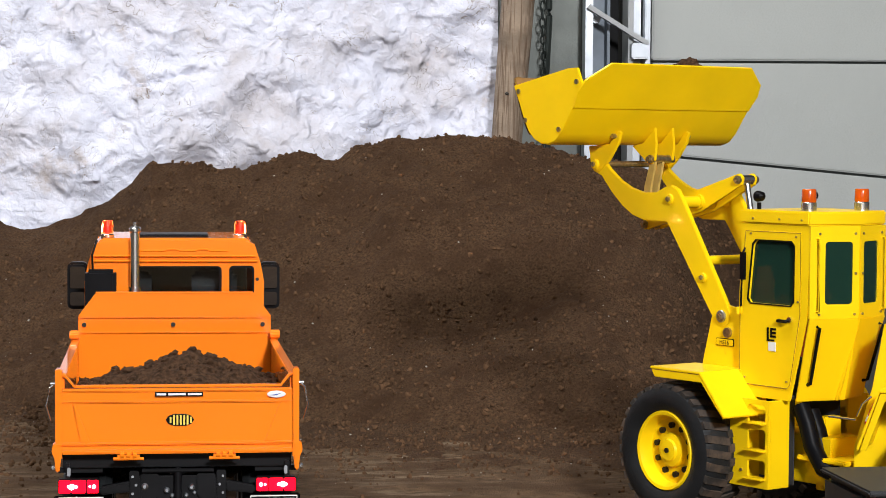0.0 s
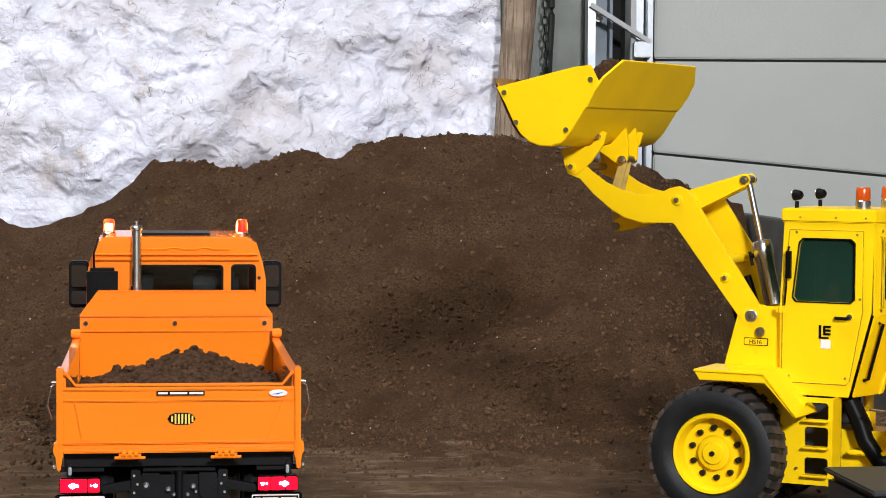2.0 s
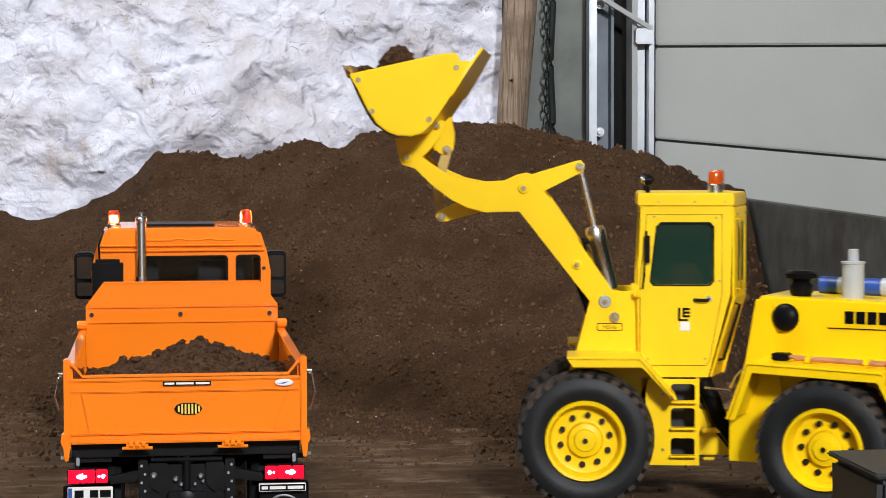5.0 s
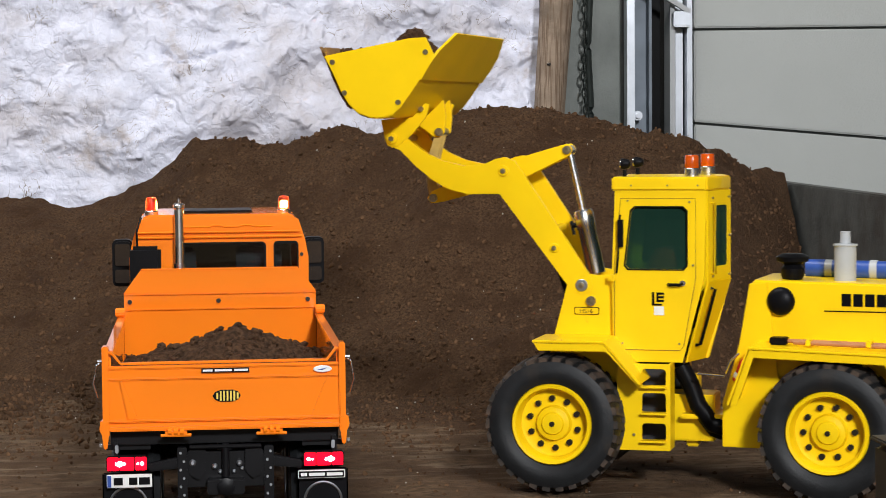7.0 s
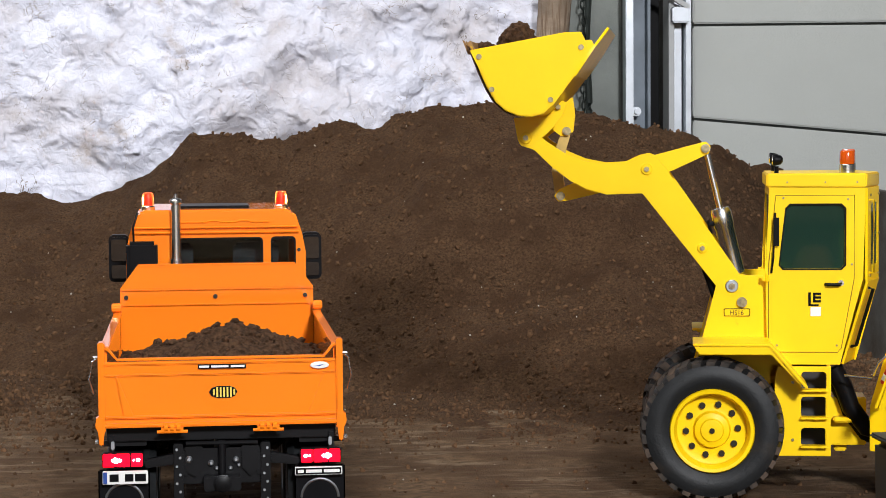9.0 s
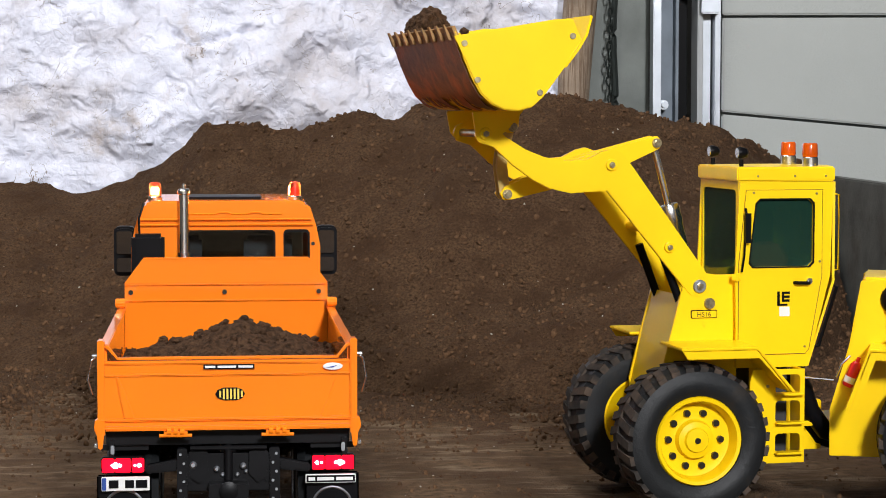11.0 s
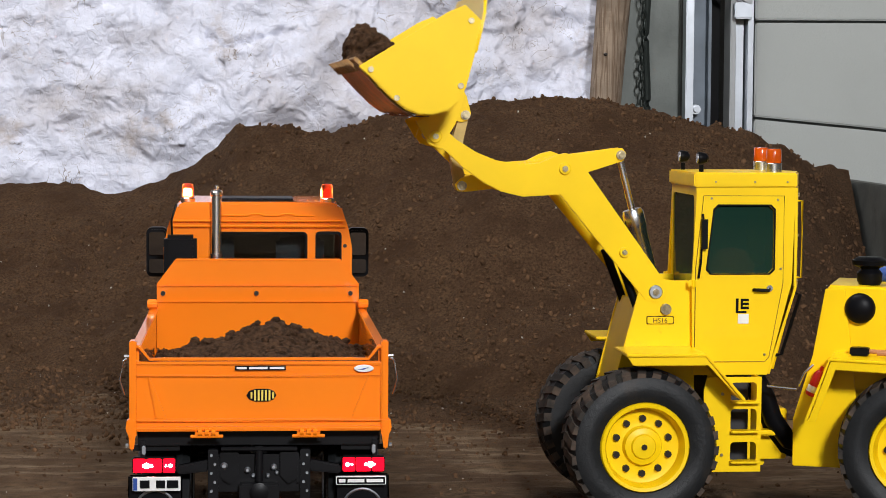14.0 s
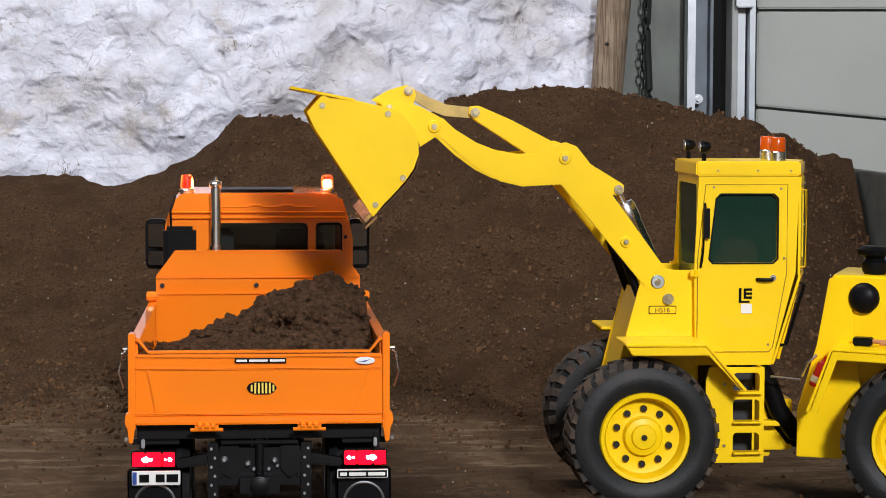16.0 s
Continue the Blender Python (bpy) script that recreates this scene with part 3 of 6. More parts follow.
def build_truck():
    tk = thing("dump_truck", "bright orange model dump truck with a tipping load body", "truck")
    # tipping body
    bm = bmesh.new()
    box(bm, -0.083, 0.083, 0.004, 0.284, 0.085, 0.089)
    bed = part("tipping_body", bm, ORANGE, tk, "orange load bed floor", 0.0006)
    for s in (-1, 1):
        bm = bmesh.new()
        prism(bm, [(0.004, 0.086), (0.284, 0.086), (0.284, 0.141), (0.004, 0.1385)], s * 0.0835 - 0.002, s * 0.0835 + 0.002, "x")
        box(bm, s * 0.0835 - 0.0032, s * 0.0835 + 0.0032, 0.004, 0.284, 0.1385, 0.1420)
        for k in range(5):
            y = 0.03 + k * 0.055
            box(bm, s * 0.0865 - 0.0012, s * 0.0865 + 0.0012, y, y + 0.004, 0.09, 0.138)
        part("side_wall", bm, ORANGE, bed, bevel=0.0007)
    # headboard with the folded upper plate
    bm = bmesh.new()
    box(bm, -0.0815, 0.0815, 0.284, 0.288, 0.086, 0.1600)
    box(bm, -0.0820, 0.0820, 0.2815, 0.2838, 0.1465, 0.1475)
    hb = part("headboard", bm, ORANGE, bed, bevel=0.0006)
    bm = bmesh.new()
    plate(bm, [(-0.0820, 0.1606), (0.0820, 0.1606), (0.0668, 0.1810), (-0.0668, 0.1810)], [], 0.2830, 0.2855)
    box(bm, -0.0820, 0.0820, 0.2815, 0.2850, 0.1594, 0.1606)
    box(bm, -0.0668, 0.0668, 0.2820, 0.2900, 0.1803, 0.1818)
    part("spill_plate", bm, ORANGE, hb, bevel=0.0007)
    for x in (-0.0765, -0.0015, 0.0745):
        bm = bmesh.new()
        rod(bm, (x, 0.2845, 0.1538), (x, 0.2815, 0.1538), 0.0019, 10)
        part("bolt", bm, DARKBOLT, hb, "dark bolt head")
    for s in (-1, 1):
        bm = bmesh.new()
        box(bm, s * 0.0845 - 0.003, s * 0.0845 + 0.003, 0.276, 0.290, 0.086, 0.147)
        rod(bm, (s * 0.0845 - 0.004, 0.274, 0.146), (s * 0.0845 + 0.004, 0.274, 0.146), 0.004, 10)
        part("front_stanchion", bm, ORANGE, bed, bevel=0.0008)
        bm = bmesh.new()
        rod(bm, (s * 0.088, 0.262, 0.1355), (s * 0.083, 0.262, 0.1355), 0.003, 10)
        part("wall_catch", bm, CHROME, bed)
    # tailgate: panel, folded rims, pressed field, posts
    bm = bmesh.new()
    box(bm, -0.0835, 0.0835, 0.0, 0.004, 0.0845, 0.1310)
    gate = part("tailgate", bm, ORANGE, bed, "orange tailgate with a pressed field", 0.0006)
    bm = bmesh.new()
    strip(bm, [(-0.0835, 0.1405), (-0.0815, 0.1400), (-0.0745, 0.1318), (0.0745, 0.1318), (0.0815, 0.1400), (0.0835, 0.1405)], -0.0012, 0.0052, 0.0016)
    part("top_rim", bm, ORANGE, gate, bevel=0.0003)
    for z0, z1, d in ((0.1205, 0.1225, -0.0022), (0.0900, 0.0920, -0.0030), (0.0838, 0.0868, -0.0045), (0.1285, 0.1310, -0.0020)):
        bm = bmesh.new()
        box(bm, -0.0835, 0.0835, d, 0.0004, z0, z1)
        part("rim", bm, ORANGE, gate, bevel=0.0009)
    for s in (-1, 1):
        bm = bmesh.new()
        prism(bm, [(s * 0.074, 0.1208), (s * 0.0755, 0.1208), (s * 0.070, 0.0918), (s * 0.0625, 0.0918)], -0.0022, 0.0003)
        part("field_edge", bm, ORANGE, gate, bevel=0.0006)
        bm = bmesh.new()
        box(bm, s * 0.0855 - 0.0024, s * 0.0855 + 0.0024, -0.003, 0.010, 0.080, 0.1455)
        prism(bm, [(s * 0.0835, 0.092), (s * 0.0895, 0.092), (s * 0.0905, 0.085), (s * 0.0885, 0.081), (s * 0.0875, 0.071), (s * 0.0850, 0.071), (s * 0.0835, 0.082)], -0.004, 0.006)
        part("corner_post", bm, ORANGE, bed, bevel=0.0008)
        bm = bmesh.new()
        tube(bm, [(s * 0.0885, 0.004, 0.1335), (s * 0.0920, 0.002, 0.1315), (s * 0.0945, 0.002, 0.1180), (s * 0.0915, 0.002, 0.1080)], 0.0008, 6)
        rod(bm, (s * 0.0865, 0.002, 0.1345), (s * 0.0915, 0.002, 0.1345), 0.0013, 8)
        part("latch_lever", bm, CHROME, bed, "bent steel latch lever")
        bm = bmesh.new()
        rod(bm, (s * 0.0885, -0.001, 0.0735), (s * 0.0905, -0.001, 0.0735), 0.0022, 10)
        part("pivot_bolt", bm, CHROME, bed)
    for x in (-0.0355, 0.0335):
        bm = bmesh.new()
        box(bm, x - 0.008, x + 0.008, -0.0065, -0.001, 0.0805, 0.0835)
        for d in (-0.0045, 0.0, 0.0045):
            rod(bm, (x + d - 0.0014, -0.006, 0.0835), (x + d + 0.0014, -0.006, 0.0835), 0.0024, 10)
        rod(bm, (x - 0.011, -0.005, 0.0805), (x + 0.011, -0.005, 0.0805), 0.0012, 8)
        part("hinge", bm, ORANGE, gate, "orange tailgate hinge with pin")
    # plain badges where the maker's marks sit
    bm = bmesh.new()
    prism(bm, [(-0.0088, 0.1080), (-0.0070, 0.1108), (-0.003, 0.1123), (0.006, 0.1123), (0.0098, 0.1108), (0.0116, 0.1080), (0.0098, 0.1052), (0.006, 0.1037), (-0.003, 0.1037), (-0.0070, 0.1052)], -0.0012, 0.0005)
    badge = part("badge", bm, BLACK, gate, "black oval badge with a yellow face", 0.0001)
    bm = bmesh.new()
    for k in range(7):
        x = -0.0060 + k * 0.00245
        t = 0.0022 if k in (0, 6) else 0.0036
        box(bm, x, x + 0.0013, -0.0016, -0.0010, 0.1080 - t, 0.1080 + t)
    part("badge_face", bm, BADGE, badge)
    bm = bmesh.new()
    box(bm, -0.0165, 0.0180, -0.0026, -0.0015, 0.1253, 0.1284)
    lab = part("label", bm, BLACK, gate, "black maker's label with pale plain bars")
    bm = bmesh.new()
    for a, b in ((-0.0155, -0.0085), (-0.0070, 0.0055), (0.0070, 0.0170)):
        box(bm, a, b, -0.0030, -0.0024, 0.1261, 0.1276)
    part("bar", bm, WHITE, lab)
    bm = bmesh.new()
    lathe(bm, [(0.0058, 0), (0.0062, 0.0006), (0.0055, 0.0012)], 20, pose(0.0712, -0.0018, 0.1263, 90, 0, 0) @ Matrix.Diagonal((1.1, 0.42, 1, 1)))
    stk = part("sticker", bm, WHITE, gate, "white oval sticker with a blue swoosh")
    bm = bmesh.new()
    prism(bm, [(0.0670, 0.1258), (0.0705, 0.1264), (0.0745, 0.1272), (0.0710, 0.1256)], -0.0036, -0.0029)
    part("swoosh", bm, BLUE, stk)
    # cab shell with real window openings in its rear wall
    body = [(-0.0770, 0.095), (0.0770, 0.095), (0.0775, 0.188), (0.0745, 0.204), (0.0690, 0.221), (-0.0690, 0.221), (-0.0745, 0.204), (-0.0775, 0.188)]
    holes = [rounded(-0.034, 0.0385, 0.168, 0.2005, 0.0035), rounded(0.0485, 0.0675, 0.168, 0.1998, 0.003)]
    bm = bmesh.new()
    plate(bm, body, holes, 0.322, 0.3255)
    cab = part("cab", bm, ORANGE, tk, "orange truck cab with rear windows", smooth=False)
    bm = bmesh.new()
    strip(bm, body[1:8] + [body[0]], 0.3256, 0.455, 0.0025)
    part("cab_shell", bm, ORANGE, cab, bevel=0.001)
    bm = bmesh.new()
    plate(bm, body, [rounded(-0.068, 0.068, 0.150, 0.205, 0.006)], 0.4556, 0.459)
    part("cab_front", bm, ORANGE, cab, smooth=False)
    bm = bmesh.new()
    plate(bm, rounded(-0.067, 0.067, 0.151, 0.204, 0.005), [], 0.4565, 0.4575)
    part("windscreen", bm, TINT, cab).visible_shadow = False
    bm = bmesh.new()
    box(bm, -0.072, 0.072, 0.327, 0.454, 0.098, 0.118)
    for x in (-0.04, 0.035):
        box(bm, x - 0.02, x + 0.02, 0.35, 0.365, 0.118, 0.195)
        box(bm, x - 0.011, x + 0.011, 0.352, 0.363, 0.196, 0.208)
    part("seats", bm, INNER, cab, "dark cab seats", 0.003)
    for h in holes:
        bm = bmesh.new()
        c = [sum(p[i] for p in h) / len(h) for i in (0, 1)]
        plate(bm, [(c[0] + (p[0] - c[0]) * 1.02, c[1] + (p[1] - c[1]) * 1.02) for p in h], [], 0.3236, 0.3244)
        part("rear_window", bm, TINT, cab, "dark rear window glass").visible_shadow = False
        bm = bmesh.new()
        ring = [(c[0] + (p[0] - c[0]) * (1.0 + 0.0022 / max(0.001, math.hypot(p[0] - c[0], p[1] - c[1]))), c[1] + (p[1] - c[1]) * (1 + 0.0022 / max(0.001, math.hypot(p[0] - c[0], p[1] - c[1])))) for p in h]
        plate(bm, ring, [h], 0.3208, 0.3222)
        part("window_seal", bm, BLACK, cab, smooth=False)
    # roof cap with folded ribs, rain rails and roof hatch
    bm = bmesh.new()
    prism(bm, [(-0.0720, 0.2085), (0.0720, 0.2085), (0.0700, 0.2160), (0.0665, 0.2235), (0.060, 0.2258), (-0.060, 0.2258), (-0.0665, 0.2235), (-0.0700, 0.2160)], 0.3195, 0.455)
    roof = part("roof_cap", bm, ORANGE, cab, "orange cab roof", 0.002)
    bm = bmesh.new()
    tube(bm, [(-0.0715, 0.3192, 0.2062), (0.0715, 0.3192, 0.2062)], 0.0012, 8)
    tube(bm, [(-0.070, 0.3190, 0.2105), (0.070, 0.3190, 0.2105)], 0.0009, 8)
    part("rain_rail", bm, ORANGE, roof)
    bm = bmesh.new()
    tube(bm, [(-0.030, 0.3188, 0.2150), (-0.008, 0.3188, 0.2150), (-0.006, 0.3188, 0.2162), (0.002, 0.3188, 0.2162), (0.004, 0.3188, 0.2150), (0.018, 0.3188, 0.2150), (0.020, 0.3188, 0.2162), (0.028, 0.3188, 0.2162), (0.030, 0.3188, 0.2150), (0.046, 0.3188, 0.2150)], 0.0008, 6)
    part("roof_rib", bm, ORANGE, roof)
    bm = bmesh.new()
    box(bm, -0.032, 0.030, 0.345, 0.40, 0.2258, 0.2280)
    part("roof_hatch", bm, BLACK, roof, "black roof hatch", 0.001)
    bm = bmesh.new()
    rod(bm, (0.0715, 0.3215, 0.190), (0.0715, 0.3205, 0.190), 0.0016, 10)
    part("cab_bolt", bm, DARKBOLT, cab)
    # intake box, stack, mirrors
    bm = bmesh.new()
    box(bm, -0.0765, -0.0500, 0.300, 0.318, 0.150, 0.1995)
    intake = part("air_intake", bm, BLACK, tk, "black air intake box behind the cab", 0.003)
    bm = bmesh.new()
    tube(bm, [(-0.0700, 0.305, 0.198), (-0.0705, 0.306, 0.212), (-0.0665, 0.309, 0.2245)], 0.0010, 6)
    part("intake_hose", bm, BLACK, intake)
    bm = bmesh.new()
    rod(bm, (-0.0341, 0.312, 0.10), (-0.0341, 0.312, 0.172), 0.0062, 16)
    rod(bm, (-0.0341, 0.312, 0.17), (-0.0341, 0.312, 0.184), 0.0056, 16)
    lathe(bm, [(0.0043, 0.184), (0.0043, 0.231), (0.0052, 0.232), (0.0052, 0.2345), (0.0038, 0.236), (0.0016, 0.2365), (0.0016, 0.2395), (0.0008, 0.240)], 18, pose(-0.0341, 0.312, 0))
    part("exhaust_pipe", bm, CHROME, tk, "polished upright exhaust stack")
    for s in (-1, 1):
        bm = bmesh.new()
        prism(bm, rounded(0.0770, 0.0955, 0.158, 0.2005, 0.005), 0.402, 0.418)
        bmesh.ops.transform(bm, matrix=Matrix.Diagonal((s, 1, 1, 1)), verts=bm.verts[:])
        mir = part("door_mirror", bm, BLACK, cab, "black door mirror housing", 0.002)
        for z0, z1 in ((0.177, 0.1965), (0.1615, 0.1735)):
            bm = bmesh.new()
            prism(bm, rounded(0.0795, 0.0930, z0, z1, 0.002), 0.3995, 0.4015)
            bmesh.ops.transform(bm, matrix=Matrix.Diagonal((s, 1, 1, 1)), verts=bm.verts[:])
            part("mirror_glass", bm, MIRROR, mir)
        bm = bmesh.new()
        tube(bm, [(s * 0.076, 0.42, 0.195), (s * 0.086, 0.418, 0.195), (s * 0.090, 0.414, 0.185)], 0.0015, 6)
        part("mirror_arm", bm, BLACK, mir)
    # chassis
    bm = bmesh.new()
    for s in (-1, 1):
        box(bm, s * 0.028 - 0.003, s * 0.028 + 0.003, 0.006, 0.44, 0.046, 0.064)
        box(bm, s * 0.0315 - 0.0035, s * 0.0315 + 0.0035, 0.004, 0.012, 0.024, 0.070)
    box(bm, -0.030, 0.030, 0.008, 0.014, 0.040, 0.066)
    box(bm, -0.083, 0.083, 0.010, 0.270, 0.072, 0.0845)
    for y in (0.06, 0.15, 0.24):
        box(bm, -0.03, 0.03, y, y + 0.008, 0.046, 0.062)
    rails = part("chassis", bm, CHASSIS, tk, "black ladder chassis", 0.0006)
    for s in (-1, 1):
        for k in range(7):
            bm = bmesh.new()
            rod(bm, (s * (0.0315 + 0.0012 * (-1) ** k), 0.0045, 0.029 + k * 0.0062), (s * (0.0315 + 0.0012 * (-1) ** k), 0.0022, 0.029 + k * 0.0062), 0.0010, 6)
            part("bolt", bm, STEEL, rails, "bright bolt head")
        bm = bmesh.new()
        prism(bm, [(s * 0.0140, 0.0680), (s * 0.0270, 0.0680), (s * 0.0270, 0.0500), (s * 0.0200, 0.0455), (s * 0.0140, 0.0520)], 0.0050, 0.0078)
        part("gusset", bm, CHASSIS, rails, bevel=0.0006)
    bm = bmesh.new()
    rod(bm, (-0.026, 0.0030, 0.0705), (0.026, 0.0030, 0.0705), 0.0016, 10)
    rod(bm, (0.0, 0.0045, 0.0720), (0.0, 0.0045, 0.0480), 0.0028, 12)
    part("tipping_crossbar", bm, CHASSIS, rails)
    for s in (-1, 1):
        bm = bmesh.new()
        prism(bm, [(s * 0.0560, 0.0525), (s * 0.0345, 0.0545), (s * 0.0345, 0.0625), (s * 0.0560, 0.0585)], 0.006, 0.013)
        part("underrun_bar", bm, CHASSIS, tk, bevel=0.001)
    bm = bmesh.new()
    box(bm, -0.0135, 0.0135, -0.004, 0.010, 0.032, 0.043)
    lathe(bm, [(0.0060, 0), (0.0065, 0.001), (0.0065, 0.004), (0.003, 0.005)], 16, pose(0, -0.003, 0.038, 90, 0, 0))
    hitch = part("trailer_hitch", bm, CHASSIS, tk, "black trailer coupling with bright bolts", 0.001)
    hitch.location.z = 0.004
    for x, z, r in ((-0.024, 0.0545, 0.0026), (-0.008, 0.0515, 0.0022), (0.010, 0.0535, 0.0022), (-0.004, 0.0475, 0.0016), (0.006, 0.0475, 0.0016), (0.012, 0.0495, 0.0014), (0.0, 0.0405, 0.002)):
        bm = bmesh.new()
        lathe(bm, [(r * 0.6, 0), (r, r * 0.4), (r, r), (r * 0.5, r * 1.4)], 12, pose(x, 0.0075 if z > 0.045 else -0.003, z, 90, 0, 0))
        part("fitting", bm, STEEL, hitch, "bright steel fitting")
    bm = bmesh.new()
    rod(bm, (0.0, 0.02, 0.055), (0.0, 0.05, 0.085), 0.006, 14)
    part("tipping_ram", bm, CHROME, tk, "hydraulic tipping ram")
    # lamps, plates, mudflaps
    for s in (-1, 1):
        bm = bmesh.new()
        box(bm, s * 0.0715 - 0.0150, s * 0.0715 + 0.0150, 0.004, 0.012, 0.0475, 0.0590)
        lamp = part("tail_lamp", bm, BLACK, tk, "lit red tail lamp cluster", 0.0012)
        lamp.location.z = 0.006
        for x0, x1, m, nm in ((-0.0142, -0.0060, LAMP_RED, "lamp_lens"), (-0.0052, 0.0052, LAMP_RED, "lamp_lens"), (0.0058, 0.0142, LAMP_RED, "lamp_lens")):
            bm = bmesh.new()
            hot = m is LAMP_HOT
            a, b = sorted((s * -x0, s * -x1)) if s < 0 else (x0, x1)
            a, b = (-x1 + -0.0715, -x0 - 0.0715) if s < 0 else (x0 * -1 + 0.0715, x1 * -1 + 0.0715)
            a, b = min(a, b), max(a, b)
            prism(bm, rounded(a, b, 0.0505 if hot else 0.0485, 0.0565 if hot else 0.0580, 0.0008 if hot else 0.001), 0.0022 if hot else 0.0030, 0.0045)
            part(nm, bm, m, lamp)
        for x, r in ((0.0665, 0.0021), (0.0695, 0.0012), (0.0645, 0.0011), (0.0825, 0.0014), (0.0795, 0.0008)):
            bm = bmesh.new()
            lathe(bm, [(r, 0), (r * 0.9, 0.0006), (r * 0.4, 0.0010)], 12, pose(s * (0.143 - x), 0.0030, 0.0533, 90, 0, 0))
            part("lamp_bulb", bm, LAMP_HOT, lamp, "bright lamp bulb")
        bm = bmesh.new()
        box(bm, s * 0.0715 - 0.0150, s * 0.0715 + 0.0170, 0.014, 0.018, 0.062, 0.066)
        box(bm, s * 0.0795 - 0.0015, s * 0.0795 + 0.0015, 0.006, 0.012, 0.058, 0.070)
        part("lamp_bracket", bm, CHASSIS, lamp)
        bm = bmesh.new()
        box(bm, s * 0.0785 - 0.0012, s * 0.0785 + 0.0012, 0.003, 0.006, 0.061, 0.067)
        part("bright_clamp", bm, STEEL, lamp, bevel=0.0005)
        bm = bmesh.new()
        box(bm, s * 0.0710 - 0.0185, s * 0.0710 + 0.0185, 0.0085, 0.0105, 0.008, 0.0470)
        flap = part("mudflap", bm, BLACK, tk, "black mudflap with a pale arc", 0.001)
        flap.location.z = 0.005
        bm = bmesh.new()
        tube(bm, [(s * 0.0710 + 0.0135 * math.cos(a), 0.008, 0.0230 + 0.0135 * math.sin(a)) for a in [i * math.pi / 16 for i in range(17)]], 0.0010, 6)
        part("flap_arc", bm, STEEL, flap)
    bm = bmesh.new()
    box(bm, -0.0860, -0.0535, 0.0010, 0.0030, 0.0362, 0.0458)
    pl = part("number_plate", bm, WHITE, tk, "white plate with plain dark bars", 0.0004)
    pl.location.z = 0.006
    bm = bmesh.new()
    for a, b in ((-0.0810, -0.0745), (-0.0700, -0.0640), (-0.0628, -0.0550)):
        box(bm, a, b, 0.0002, 0.0012, 0.0383, 0.0436)
    part("bar", bm, BLACK, pl)
    bm = bmesh.new()
    box(bm, -0.0856, -0.0828, 0.0003, 0.0012, 0.0368, 0.0452)
    part("blue_strip", bm, BLUE, pl)
    bm = bmesh.new()
    box(bm, 0.0525, 0.0870, 0.0010, 0.0030, 0.0395, 0.0455)
    pl = part("maker_plate", bm, WHITE, tk, "black plate with a white rim and pale bars", 0.0004)
    pl.location.z = 0.006
    bm = bmesh.new()
    box(bm, 0.0532, 0.0863, 0.0003, 0.0013, 0.0402, 0.0448)
    part("plate_face", bm, BLACK, pl)
    bm = bmesh.new()
    for a, b in ((0.0545, 0.0590), (0.0605, 0.0720), (0.0735, 0.0850)):
        box(bm, a, b, -0.0003, 0.0006, 0.0414, 0.0436)
    part("bar", bm, WHITE, pl)
    for y in (0.05, 0.14):
        for s in (-1, 1):
            truck_wheel(tk, s * 0.066, y, 0.035, 0.036)
    for s in (-1, 1):
        truck_wheel(tk, s * 0.067, 0.40, 0.035, 0.024)
    # rotating beacons: a lamp head that turns under a clear dome
    heads = []
    for x, phase in ((-0.0585, 0.125), (0.0575, 0.25)):
        bm = bmesh.new()
        lathe(bm, [(0.0055, 0.2235), (0.0060, 0.2275), (0.0050, 0.2285)], 18, pose(x, 0.352, 0))
        beacon = part("beacon", bm, CHROME, tk, "red-orange rotating beacon on a bright base")
        bm = bmesh.new()
        lathe(bm, [(0.0052, 0.2287), (0.0050, 0.2370), (0.0042, 0.2395), (0.0020, 0.2402)], 18, pose(x, 0.352, 0))
        dome = part("dome", bm, LENS, beacon)
        dome.visible_shadow = False
        bm = bmesh.new()
        rod(bm, (x, 0.352, 0.2288), (x, 0.352, 0.2350), 0.0022, 10)
        part("idle_lamp", bm, IDLE, beacon)
        bm = bmesh.new()
        prism(bm, [(-0.0030, -0.0038), (0.0030, -0.0038), (0.0024, -0.0028), (-0.0024, -0.0028)], -0.0012, 0.0045, "z")
        head = part("flash_lamp", bm, FLASH, tk)
        head.parent = tk
        bm = bmesh.new()
        prism(bm, [(-0.0030, -0.0027), (0.0030, -0.0027), (0.0020, -0.0015), (-0.0020, -0.0015)], -0.0014, 0.0047, "z")
        part("reflector", bm, BLACK, head)
        heads.append((head, x, phase))
    return tk, heads


TRUCK, BEACON_HEADS = build_truck()

# ---- the yellow wheel loader: x ahead, y to its left, origin under the front axle ----
WR = 0.0572           # tyre radius
JX, LR = -0.112, 0.120    # joint behind the front axle; rear axle behind the joint
PIV = (-0.0165, 0.167)    # boom pivot
TIP = (0.1617, 0.125)     # bucket pin, from the pivot, at the boom's rest angle
REST = 37.8
CRANK = (0.0665, 0.0935)  # bell crank pin, from the pivot


